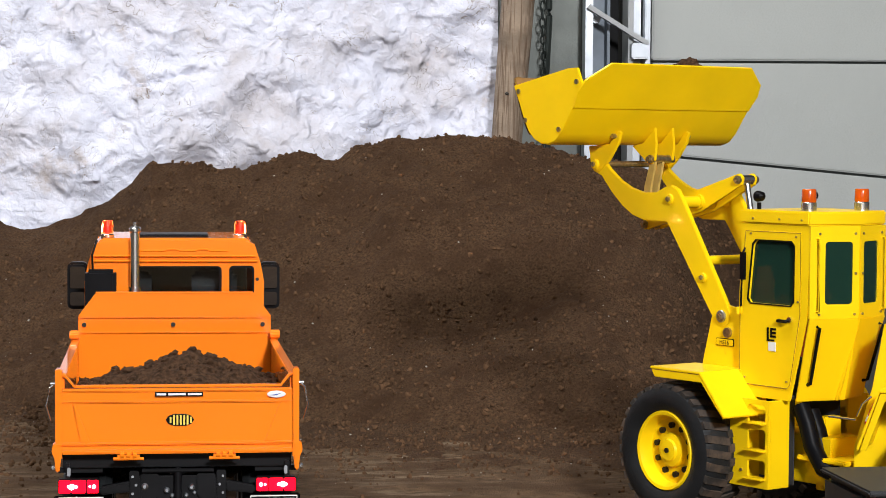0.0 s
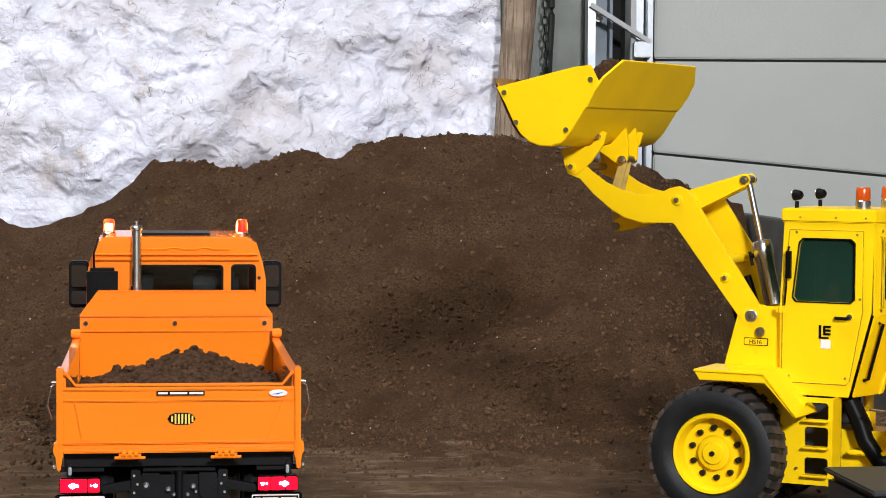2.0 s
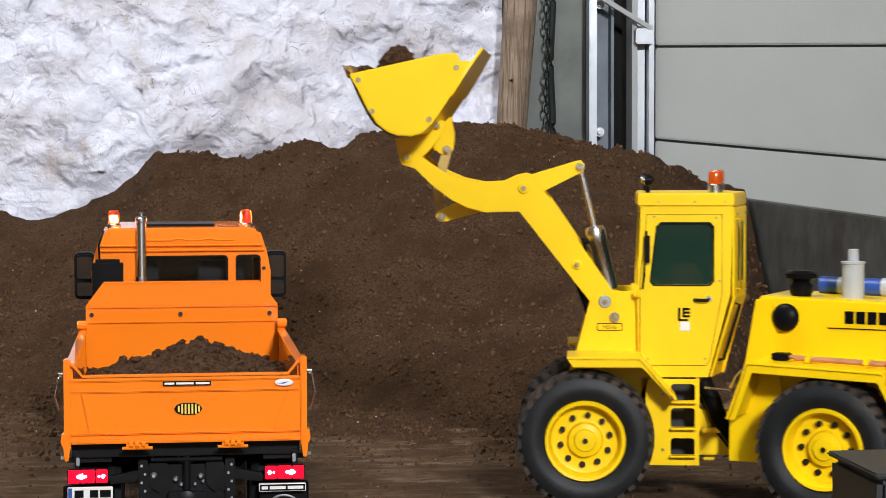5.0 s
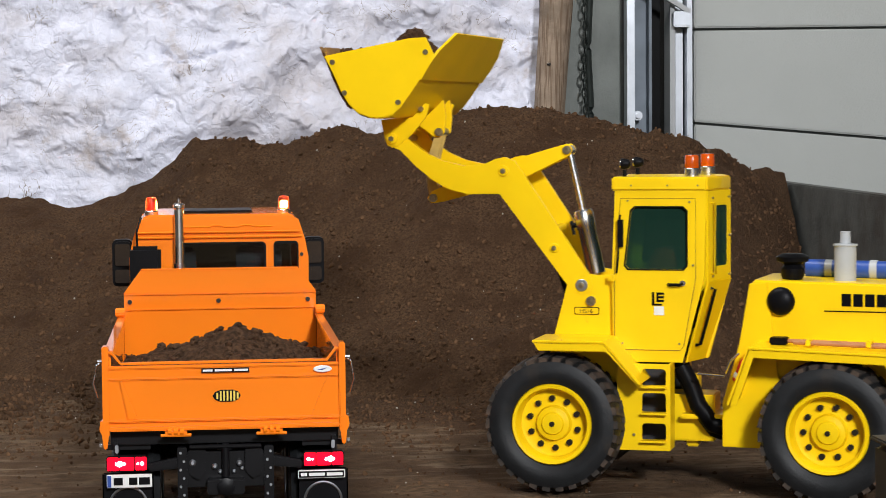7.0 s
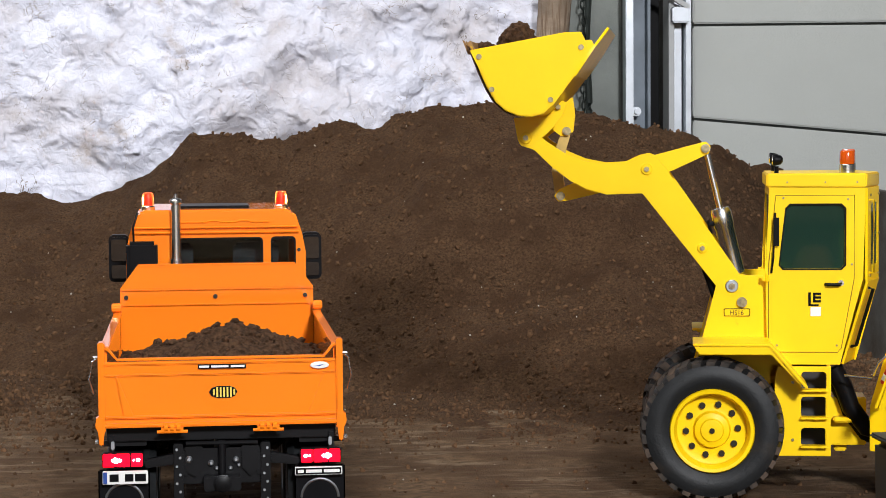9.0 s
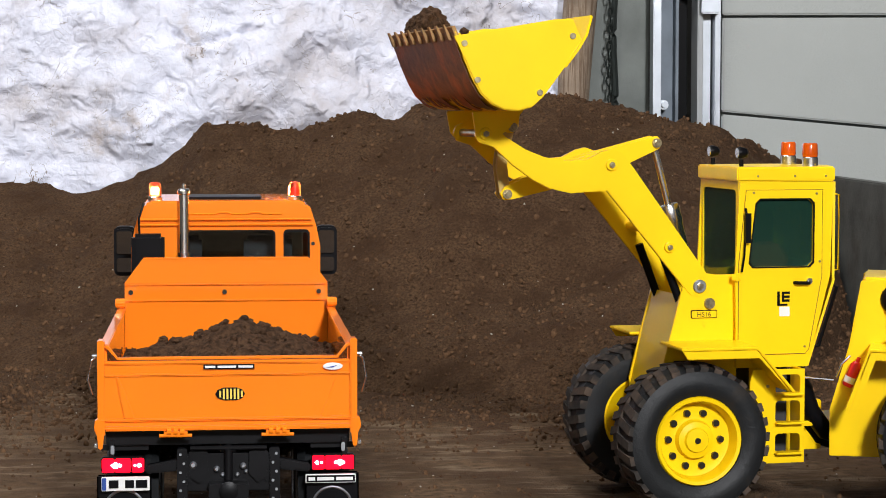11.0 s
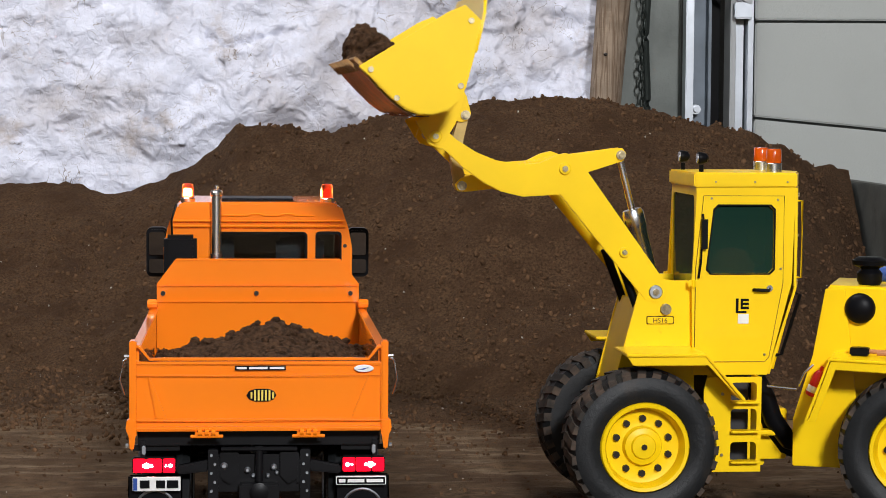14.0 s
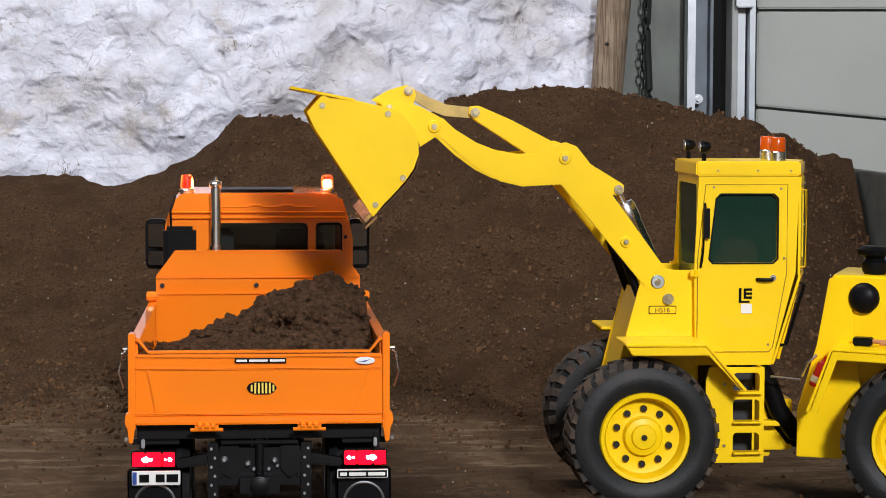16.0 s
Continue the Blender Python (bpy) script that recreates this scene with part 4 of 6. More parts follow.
def loader_wheel(ld):
    """Wheel with its axle along y, outer face towards +y."""
    turn = pose(0, 0, 0, -90, 0, 0)
    bm = bmesh.new()
    lathe(bm, [(0.010, -0.012), (0.0315, -0.034), (0.0335, -0.034), (0.0335, 0.0060), (0.0325, 0.0075), (0.0300, 0.0070), (0.0285, 0.0030), (0.0275, -0.0045),
               (0.0215, -0.0060), (0.0150, -0.0050), (0.0135, 0.0000), (0.0095, 0.0010), (0.0085, 0.0030), (0.0040, 0.0034)], 40, turn)
    wheel = part("wheel", bm, YELLOW, ld, "yellow ten-bolt wheel rim")
    bm = bmesh.new()
    lathe(bm, [(0.0335, -0.035), (0.0400, -0.037), (0.0500, -0.036), (0.0550, -0.030), (0.0553, 0.000), (0.0520, 0.0075), (0.0455, 0.0105), (0.0390, 0.0095), (0.0338, 0.0065)], 48, turn, True)
    tyre = part("tyre", bm, RUBBER, wheel, "black rubber tyre dusty with soil")
    bm = bmesh.new()
    for k in range(30):
        for side in (-1, 1):
            a = (k + (0.5 if side > 0 else 0)) * 2 * math.pi / 30
            y0, y1 = (-0.0150, 0.0075) if side > 0 else (-0.0365, -0.0140)
            vs = box(bm, -0.0032, 0.0032, y0, y1, 0.0535, WR)
            for v in vs:
                edge = (v.co.y - y0) / (y1 - y0) if side > 0 else (y1 - v.co.y) / (y1 - y0)
                v.co.x += 0.0045 * edge
                if edge > 0.9:
                    v.co.z -= 0.0045 if v.co.z < 0.055 else 0.0022
            bmesh.ops.transform(bm, matrix=Matrix.Rotation(a, 4, "Y"), verts=vs)
    part("tread", bm, LUG, wheel, "chunky worn tread lugs", smooth=False)
    for k in range(10):
        a = (k + 0.3) * 2 * math.pi / 10
        bm = bmesh.new()
        c, s = 0.0205 * math.cos(a), 0.0205 * math.sin(a)
        rod(bm, (c, -0.0065, s), (c, -0.0025, s), 0.0026, 8)
        part("wheel_nut", bm, DARKBOLT, wheel)
    bm = bmesh.new()
    rod(bm, (0, 0.002, 0), (0, 0.0048, 0), 0.0022, 8)
    part("hub_nut", bm, DARKBOLT, wheel)
    return wheel


def copy_part(ob, parent):
    o = ob.copy()
    scene.collection.objects.link(o)
    o.parent = parent
    for ch in ob.children:
        copy_part(ch, o)
    return o


def bolts(spots, y0, y1, r, material, parent, name="bolt"):
    for x, z in spots:
        bm = bmesh.new()
        rod(bm, (x, y0, z), (x, y1, z), r, 10)
        part(name, bm, material, parent)


def lettering(words, size, m, material, parent):
    """Flat letters in the built-in font, as a mesh of their own."""
    cu = bpy.data.curves.new("lettering", "FONT")
    cu.body, cu.size, cu.align_x, cu.extrude = words, size, "CENTER", 0.0001
    tmp = bpy.data.objects.new("lettering", cu)
    me = bpy.data.meshes.new_from_object(tmp)
    bpy.data.objects.remove(tmp)
    me.materials.clear()
    me.materials.append(material)
    ob = new("lettering", me)
    ob.parent = parent
    ob.matrix_local = m
    return ob


def build_loader():
    ld = thing("wheel_loader", "yellow articulated model wheel loader with raised bucket and soiled tyres", "wheel loader")
    # --- front frame and tower
    bm = bmesh.new()
    box(bm, -0.125, 0.006, -0.018, 0.018, 0.036, 0.075)
    box(bm, -0.110, -0.100, -0.010, 0.010, 0.03, 0.09)
    frame_f = part("front_frame", bm, YELLOW, ld, "yellow welded front frame", 0.001)
    for s in (-1, 1):
        bm = bmesh.new()
        plate(bm, [(-0.046, 0.1755), (-0.030, 0.1755), (-0.024, 0.1765), (-0.009, 0.1765), (-0.004, 0.168), (0.0055, 0.132), (0.0160, 0.090), (0.0120, 0.050), (-0.048, 0.050)],
              [rounded(-0.006, 0.000, 0.100, 0.125, 0.002)] if s < 0 else [], s * 0.0345 - 0.0015, s * 0.0345 + 0.0015)
        part("tower_plate", bm, YELLOW, frame_f, bevel=0.0005)
    bm = bmesh.new()
    strip(bm, [(0.0155, 0.085), (0.0055, 0.130), (-0.0030, 0.160)], -0.033, 0.033, 0.002)
    part("tower_front", bm, YELLOW, frame_f, bevel=0.0004)
    bolts([(-0.0245, 0.154), ], 0.0355, 0.0390, 0.0042, BOLT, frame_f, "tower_bolt")
    bm = bmesh.new()
    prism(bm, rounded(-0.0310, -0.0100, 0.1425, 0.1488, 0.001), 0.0358, 0.0366)
    lab = part("type_label", bm, BLACK, frame_f, "thin black-framed label with plain bars")
    bm = bmesh.new()
    prism(bm, rounded(-0.0304, -0.0106, 0.1431, 0.1482, 0.001), 0.0364, 0.0370)
    part("label_face", bm, YELLOW, lab)
    lettering("HS16", 0.0052, pose(-0.0203, 0.0372, 0.1438, 90, 0, 180), DARKBOLT, lab)
    # fender and step box on each side
    for s in (-1, 1):
        bm = bmesh.new()
        a, b = sorted((s * 0.036, s * 0.088))
        strip(bm, [(-0.0730, 0.0900), (-0.0440, 0.1235), (0.0150, 0.1235)], a, b, 0.0022)
        fn = part("front_fender", bm, YELLOW, ld, "yellow folded sheet fender", 0.0005)
        bm = bmesh.new()
        prism(bm, [(-0.0720, 0.0895), (-0.0440, 0.1230), (0.0140, 0.1230), (0.0100, 0.1170), (-0.046, 0.117)], s * 0.0865 - 0.001, s * 0.0865 + 0.001)
        part("fender_lip", bm, YELLOW, fn, bevel=0.0004)
        holes = [rounded(-0.0905, -0.0705, z0, z0 + h, 0.003) for z0, h in ((0.0855, 0.0150), (0.0635, 0.0170), (0.0405, 0.0150))]
        bm = bmesh.new()
        plate(bm, [(-0.094, 0.033), (-0.0500, 0.033), (-0.0500, 0.095), (-0.0525, 0.1045), (-0.094, 0.1045)], holes, s * 0.0560, s * 0.0580)
        sb = part("step_box", bm, YELLOW, ld, "yellow step box with three footholds", smooth=False)
        bm = bmesh.new()
        a, b = sorted((s * 0.034, s * 0.0558))
        box(bm, -0.0940, -0.0920, a, b, 0.033, 0.1045)
        part("box_side", bm, YELLOW, sb, bevel=0.0004)
        bm = bmesh.new()
        box(bm, -0.0600, -0.0580, a, b, 0.033, 0.1045)
        part("box_side", bm, YELLOW, sb, bevel=0.0004)
        for z in (0.0850, 0.0630, 0.0400):
            bm = bmesh.new()
            a, b = sorted((s * 0.0530, s * 0.0640))
            box(bm, -0.0915, -0.0700, a, b, z, z + 0.0016)
            part("tread", bm, YELLOW, sb, bevel=0.0004)
        # dark plate added for the shade inside the open footholds
        bm = bmesh.new()
        a, b = sorted((s * 0.0260, s * 0.0270))
        box(bm, -0.0918, -0.0602, a, b, 0.034, 0.104)
        part("recess_plate", bm, INNER, sb, "dark plate standing in for shade behind the footholds")
        bolts([(-0.064, 0.092), (-0.064, 0.046)], s * 0.0578, s * 0.0592, 0.0012, BOLT, sb)
    # --- cab: four walls with real openings
    zf, zr = 0.1045, 0.2460
    side = [(-0.0445, 0.1045), (-0.1020, 0.1045), (-0.1200, 0.1740), (-0.1220, zr), (-0.0460, zr), (-0.0430, 0.175)]
    win = [(-0.0545, 0.1850), (-0.0575, 0.1815), (-0.1020, 0.1815), (-0.1055, 0.1850), (-0.1055, 0.2290), (-0.1020, 0.2325), (-0.0630, 0.2325), (-0.0595, 0.2290)]
    cab = None
    for s in (1, -1):
        bm = bmesh.new()
        plate(bm, side, [win], s * 0.0410, s * 0.0430)
        if cab is None:
            cab = part("cab", bm, YELLOW, ld, "yellow square cab with green tinted windows", smooth=False)
        else:
            part("cab_side", bm, YELLOW, cab, smooth=False)
        bm = bmesh.new()
        c = (-0.081, 0.207)
        plate(bm, [(c[0] + (p[0] - c[0]) * 1.03, c[1] + (p[1] - c[1]) * 1.03) for p in win], [], s * 0.0402, s * 0.0408)
        part("side_window", bm, GREEN_TINT, cab, "green tinted side window").visible_shadow = False
        bm = bmesh.new()
        wide = [(c[0] + (p[0] - c[0]) * 1.045, c[1] + (p[1] - c[1]) * 1.04) for p in win]
        plate(bm, wide, [win], s * 0.0430, s * 0.0440)
        part("window_seal", bm, BLACK, cab, smooth=False)
        # door: raised edge, hinges, grip
        dr = [(-0.0455, 0.1145), (-0.1000, 0.1145), (-0.1030, 0.1180), (-0.1130, 0.1740), (-0.1130, 0.2400), (-0.0510, 0.2400), (-0.0455, 0.1850)]
        bm = bmesh.new()
        plate(bm, dr, [wide], s * 0.0430, s * 0.0436)
        door = part("door", bm, YELLOW, cab, "yellow cab door", smooth=False)
        # shade of the door gap, drawn as a thin dark yellow line
        bm = bmesh.new()
        tube(bm, [(x, s * 0.0437, z) for x, z in dr + dr[:1]], 0.0003, 4)
        part("door_gap", bm, mat("gap_shade_line", (0.25, 0.13, 0.01), 0.8), door)
        bm = bmesh.new()
        tube(bm, [(-0.0905, s * 0.0440, 0.1690), (-0.0920, s * 0.0475, 0.1690), (-0.1010, s * 0.0475, 0.1688), (-0.1025, s * 0.0440, 0.1700)], 0.0014, 8)
        part("door_handle", bm, BLACK, door, "black door handle")
        bm = bmesh.new()
        rod(bm, (-0.1025, s * 0.0434, 0.1702), (-0.1025, s * 0.0455, 0.1702), 0.0024, 10)
        part("lock", bm, CHROME, door)
        bolts([(-0.057, 0.238), (-0.108, 0.237), (-0.0995, 0.120), (-0.052, 0.120), (-0.111, 0.185)], s * 0.0434, s * 0.0446, 0.0009, BOLT, door)
        for z in (0.1710, 0.1200):
            bm = bmesh.new()
            rod(bm, (-0.0440, s * 0.0448, z), (-0.0440, s * 0.0448, z + 0.006), 0.0016, 8)
            box(bm, -0.0480, -0.0400, min(s * 0.0430, s * 0.0448), max(s * 0.0430, s * 0.0448), z + 0.0005, z + 0.0055)
            part("hinge", bm, YELLOW, door, bevel=0.0003)
        bm = bmesh.new()
        tube(bm, [(-0.0475, s * 0.0450, 0.178), (-0.0490, s * 0.0462, 0.190), (-0.0505, s * 0.0462, 0.222), (-0.0505, s * 0.0440, 0.226)], 0.0009, 6)
        box(bm, -0.0535, -0.0490, s * 0.0470 - 0.0014, s * 0.0470 + 0.0014, 0.200, 0.2225)
        part("mirror", bm, BLACK, cab, "small black mirror on a stalk")
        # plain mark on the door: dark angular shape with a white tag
        bm = bmesh.new()
        box(bm, -0.0788, -0.0768, min(s * .0437, s * .0442), max(s * .0437, s * .0442), 0.1515, 0.1625)
        box(bm, -0.0850, -0.0768, min(s * .0437, s * .0442), max(s * .0437, s * .0442), 0.1515, 0.1530)
        for z in (0.1545, 0.1575, 0.1605):
            box(bm, -0.0868, -0.0806, min(s * .0437, s * .0442), max(s * .0437, s * .0442), z, z + 0.0018)
        box(bm, -0.0823, -0.0806, min(s * .0437, s * .0442), max(s * .0437, s * .0442), 0.1545, 0.1623)
        part("door_mark", bm, BLACK, door, "black angular mark")
        bm = bmesh.new()
        box(bm, -0.0868, -0.0785, min(s * .0437, s * .0441), max(s * .0437, s * .0441), 0.1435, 0.1508)
        part("white_tag", bm, WHITE, door)
    # rear wall: two halves folded to a shallow point, each with a window above and a sloping apron below
    fold = math.degrees(math.asin(0.0125 / 0.0447))
    for s in (1, -1):
        half = Matrix.Translation((-0.1215, s * 0.0430, 0)) @ Matrix.Rotation(radians(-s * fold), 4, "Z") @ Matrix.Translation((0, -s * 0.0447, 0))
        hole = [(s * y, z) for y, z in rounded(0.0060, 0.0310, 0.1835, 0.2335, 0.003)]
        bm = bmesh.new()
        plate(bm, [(s * 0.0001, 0.1720), (s * 0.0447, 0.1720), (s * 0.0447, zr), (s * 0.0001, zr)], [hole], -0.0020, 0.0, "x")
        bmesh.ops.transform(bm, matrix=half, verts=bm.verts[:])
        wall = part("cab_rear", bm, YELLOW, cab, smooth=False)
        bm = bmesh.new()
        plate(bm, hole, [], -0.0014, -0.0008, "x")
        bmesh.ops.transform(bm, matrix=half, verts=bm.verts[:])
        part("rear_window", bm, GREEN_TINT, cab, "green tinted rear window").visible_shadow = False
        bm = bmesh.new()
        y0, y1 = sorted((s * 0.0001, s * 0.0447))
        strip(bm, [(0.0190, 0.1045), (-0.0008, 0.1722)], y0, y1, 0.002)
        bmesh.ops.transform(bm, matrix=half, verts=bm.verts[:])
        part("rear_apron", bm, YELLOW, cab, bevel=0.0004)
        bm = bmesh.new()
        tube(bm, [(-0.0020, s * 0.0385, 0.236), (-0.0055, s * 0.0385, 0.236), (-0.0055, s * 0.0385, 0.178), (-0.0020, s * 0.0385, 0.178)], 0.0010, 6)
        bmesh.ops.transform(bm, matrix=half, verts=bm.verts[:])
        part("rear_rail", bm, YELLOW, wall)
        bm = bmesh.new()
        tube(bm, [(-0.0005, s * 0.0370, 0.166), (-0.0050, s * 0.0370, 0.165), (0.0085, s * 0.0370, 0.119), (0.0130, s * 0.0370, 0.118)], 0.0014, 8)
        bmesh.ops.transform(bm, matrix=half, verts=bm.verts[:])
        part("grab_rail", bm, BLACK, cab, "black grab rail")
        for y, z in ((0.0365, 0.1755), (0.0040, 0.1755), (0.0040, 0.2400), (0.0365, 0.2400), (0.0035, 0.2080)):
            bm = bmesh.new()
            rod(bm, (-0.0018, s * y, z), (-0.0032, s * y, z), 0.0010, 8)
            bmesh.ops.transform(bm, matrix=half, verts=bm.verts[:])
            part("rivet", bm, BOLT, wall)
    # front wall with windscreen
    bm = bmesh.new()
    plate(bm, [(-0.0410, 0.1045), (0.0410, 0.1045), (0.0410, zr), (-0.0410, zr)], [rounded(-0.036, 0.036, 0.160, 0.240, 0.004)], -0.0475, -0.0455, "x")
    part("cab_front", bm, YELLOW, cab, smooth=False)
    bm = bmesh.new()
    plate(bm, rounded(-0.0365, 0.0365, 0.1595, 0.2405, 0.004), [], -0.0470, -0.0462, "x")
    part("windscreen", bm, GREEN_TINT, cab, "dark green windscreen").visible_shadow = False
    bm = bmesh.new()
    box(bm, -0.101, -0.048, -0.0400, 0.0400, 0.1055, 0.1085)
    box(bm, -0.099, -0.074, -0.022, 0.022, 0.1086, 0.138)
    box(bm, -0.108, -0.099, -0.020, 0.020, 0.130, 0.185)
    part("cab_inside", bm, INNER, cab, "dark cab floor and seat", 0.002)
    # roof
    bm = bmesh.new()
    prism(bm, [(-0.0435, 0.0440), (-0.1225, 0.0448), (-0.1362, 0.0), (-0.1225, -0.0448), (-0.0435, -0.0440)], zr + 0.0003, 0.2575, "z")
    roof = part("cab_roof", bm, YELLOW, cab, "yellow cab roof with dust", 0.0012)
    bm = bmesh.new()
    for x, y in ((-0.06, 0.0445), (-0.09, 0.0448), (-0.115, 0.0448)):
        rod(bm, (x, y - 0.001, 0.2505), (x, y + 0.0006, 0.2505), 0.0008, 8)
    part("roof_rivets", bm, BOLT, roof)
    # amber beacons and work lamps on the roof
    for x, y in ((-0.1080, 0.030), (-0.1130, -0.026)):
        bm = bmesh.new()
        lathe(bm, [(0.0062, 0.2575), (0.0062, 0.2640), (0.0058, 0.2645)], 18, pose(x, y, 0))
        bc = part("roof_beacon", bm, CHROME, ld, "amber beacon with a bright metal base")
        bm = bmesh.new()
        lathe(bm, [(0.0056, 0.2645), (0.0060, 0.2660), (0.0058, 0.2740), (0.0052, 0.2750), (0.0050, 0.2752)], 18, pose(x, y, 0))
        part("amber_dome", bm, AMBER, bc, "amber plastic dome")
    for x, y in ((-0.0520, 0.030), (-0.0520, -0.032)):
        bm = bmesh.new()
        rod(bm, (x, y, 0.2575), (x, y, 0.2630), 0.0018, 8)
        lathe(bm, [(0.0016, -0.0052), (0.0036, -0.0036), (0.0045, 0.0), (0.0047, 0.0020), (0.0042, 0.0030)], 18, pose(x, y, 0.2680, 0, 90, 0))
        wl = part("work_lamp", bm, BLACK, ld, "small round black work lamp")
        bm = bmesh.new()
        rod(bm, (x + 0.0025, y, 0.2680), (x + 0.0036, y, 0.2680), 0.0037, 16)
        part("lamp_glass", bm, CHROME, wl)
    # --- boom: two curved plates and a cross tube, around the pivot
    shape = [(0.0075, -0.0065), (0.0694, 0.0769), (0.0980, 0.0769), (0.1140, 0.0815), (0.1268, 0.0887), (0.1420, 0.1010), (0.1555, 0.1150), (0.1665, 0.1190), (0.1690, 0.1245),
             (0.1665, 0.1305), (0.1610, 0.1325), (0.1550, 0.1310), (0.1457, 0.1217), (0.1310, 0.1115), (0.1170, 0.1051), (0.1000, 0.1012), (0.0835, 0.1016), (0.0720, 0.1065),
             (0.0640, 0.1080), (0.0560, 0.1045), (0.0479, 0.0931), (-0.0085, 0.0060), (-0.0095, 0.0), (-0.0075, -0.0060), (-0.0005, -0.0090)]
    bm = bmesh.new()
    rod(bm, (*CRANK[:1], -0.033, CRANK[1]), (CRANK[0], 0.033, CRANK[1]), 0.0050, 18)
    boom = part("boom", bm, YELLOW, ld, "yellow curved lift boom")
    bm = bmesh.new()
    rod(bm, (0.030, -0.033, 0.045), (0.030, 0.033, 0.045), 0.0040, 14)
    part("cross_tube", bm, YELLOW, boom)
    for s in (-1, 1):
        bm = bmesh.new()
        prism(bm, shape, s * 0.0345 - 0.0022, s * 0.0345 + 0.0022)
        part("boom_plate", bm, YELLOW, boom, "thick curved yellow steel plate", bevel=0.0005)
        for (x, z), r in (((0, 0), 0.0052), ((0.0227, 0.0313), 0.0040), ((0.0653, 0.0963), 0.0045)):
            bm = bmesh.new()
            lathe(bm, [(r, 0), (r, 0.0016), (r * 0.88, 0.0021), (r * 0.5, 0.0021)], 18, pose(x, s * 0.0365, z, -90 * s, 0, 0))
            pin = part("pin", bm, YELLOW if r < 0.005 else STEEL, boom)
            bm = bmesh.new()
            rod(bm, (x, s * 0.0383, z), (x, s * 0.0402, z), r * 0.52, 6)
            rod(bm, (x, s * 0.0402, z), (x, s * 0.0412, z), r * 0.30, 10)
            part("bolt_head", bm, BOLT, pin, "bright hexagon bolt head")
        # lift ram under the boom
        bm = bmesh.new()
        rod(bm, (0.026, s * 0.026, 0.030), (0.010, s * 0.026, -0.020), 0.0032, 12)
        part("lift_ram", bm, BLACK, boom)
    # --- bell crank, link, tilt ram
    bm = bmesh.new()
    for y in (-0.0075, 0.0075):
        prism(bm, [(-0.0565, 0.0000), (-0.0545, 0.0048), (-0.050, 0.0055), (0.0, 0.0110), (0.045, 0.0130), (0.0720, 0.0122), (0.0778, 0.0085), (0.0765, 0.0030), (0.0700, 0.0010), (0.0, -0.0085), (-0.053, -0.0050)], y - 0.0015, y + 0.0015)
    rod(bm, (0, -0.012, 0), (0, 0.012, 0), 0.0065, 16)
    crank = part("bell_crank", bm, YELLOW, ld, "yellow rocking lever", 0.0004)
    for x, z in ((-0.0520, 0.0), (0.0727, 0.0064)):
        bm = bmesh.new()
        rod(bm, (x, -0.0115, z), (x, 0.0115, z), 0.0036, 14)
        rod(bm, (x, 0.0115, z), (x, 0.0135, z), 0.0022, 6)
        part("pin", bm, BOLT, crank)
    bm = bmesh.new()
    for y in (-0.0045, 0.0045):
        prism(bm, [(-0.0035, -0.0040), (0.020, -0.0095), (0.034, -0.0090), (0.0560, -0.0038), (0.0585, 0.0), (0.0560, 0.0036), (0.036, 0.0000), (0.022, -0.0010), (-0.0035, 0.0042), (-0.0052, 0)], y - 0.0012, y + 0.0012)
    link = part("bucket_link", bm, mat("dull_yellow_paint", (0.55, 0.38, 0.10), 0.5, vary=0.25, scale=60), ld, "dull yellow connecting link", 0.0004)
    bm = bmesh.new()
    lathe(bm, [(0.0050, 0), (0.0078, 0.002), (0.0078, 0.041), (0.0084, 0.042), (0.0084, 0.054), (0.0072, 0.057), (0.0040, 0.0575)], 24)
    barrel = part("tilt_ram_barrel", bm, CHROME, ld, "polished hydraulic ram barrel")
    bm = bmesh.new()
    rod(bm, (0.0075, 0, 0.046), (0.0118, 0, 0.046), 0.0022, 10)
    rod(bm, (0.0118, 0, 0.038), (0.0118, 0, 0.050), 0.0014, 8)
    part("hose_fitting", bm, BLACK, barrel)
    bm = bmesh.new()
    rod(bm, (0, 0, -0.060), (0, 0, 0), 0.0027, 14)
    rod(bm, (0, -0.006, 0), (0, 0.006, 0), 0.0042, 14)
    piston = part("tilt_ram_rod", bm, CHROME, ld, "polished piston rod")
    # --- bucket, around its pin
    W = 0.1030
    floor_path = [(0.0400, 0.0725), (0.0320, 0.0520), (0.0255, 0.0380), (0.0195, 0.0285), (0.0115, 0.0215), (0.0020, 0.0178), (-0.0080, 0.0170), (-0.0180, 0.0197), (-0.0260, 0.0270), (-0.0420, 0.0490)]
    bm = bmesh.new()
    strip(bm, floor_path, -W, W, -0.0020)
    bucket = part("bucket", bm, YELLOW, ld, "yellow loader bucket carrying soil", 0.0004)
    bm = bmesh.new()
    rng = random.Random(17)
    for k in range(24):
        y0 = -W + k * 2 * W / 24
        n = 5 if rng.random() < 0.6 else 4
        cells = [(x + 0.0012, z - 0.0008) for x, z in floor_path[:n]]
        end = floor_path[n]
        f = rng.uniform(0.1, 0.9)
        cells.append((cells[-1][0] + (end[0] - cells[-1][0]) * f, cells[-1][1] + (end[1] - 0.0008 - cells[-1][1]) * f))
        strip(bm, cells, y0, y0 + 2 * W / 24, 0.0004)
    bmesh.ops.remove_doubles(bm, verts=bm.verts[:], dist=0.00008)
    part("worn_front", bm, RUST, bucket, "scraped rusty brown front of the bucket floor")
    bm = bmesh.new()
    d = Vector((-0.0256, 0, 0.0380))
    up = d.normalized()
    nrm = Vector((up.z, 0, -up.x)) * 0.0010
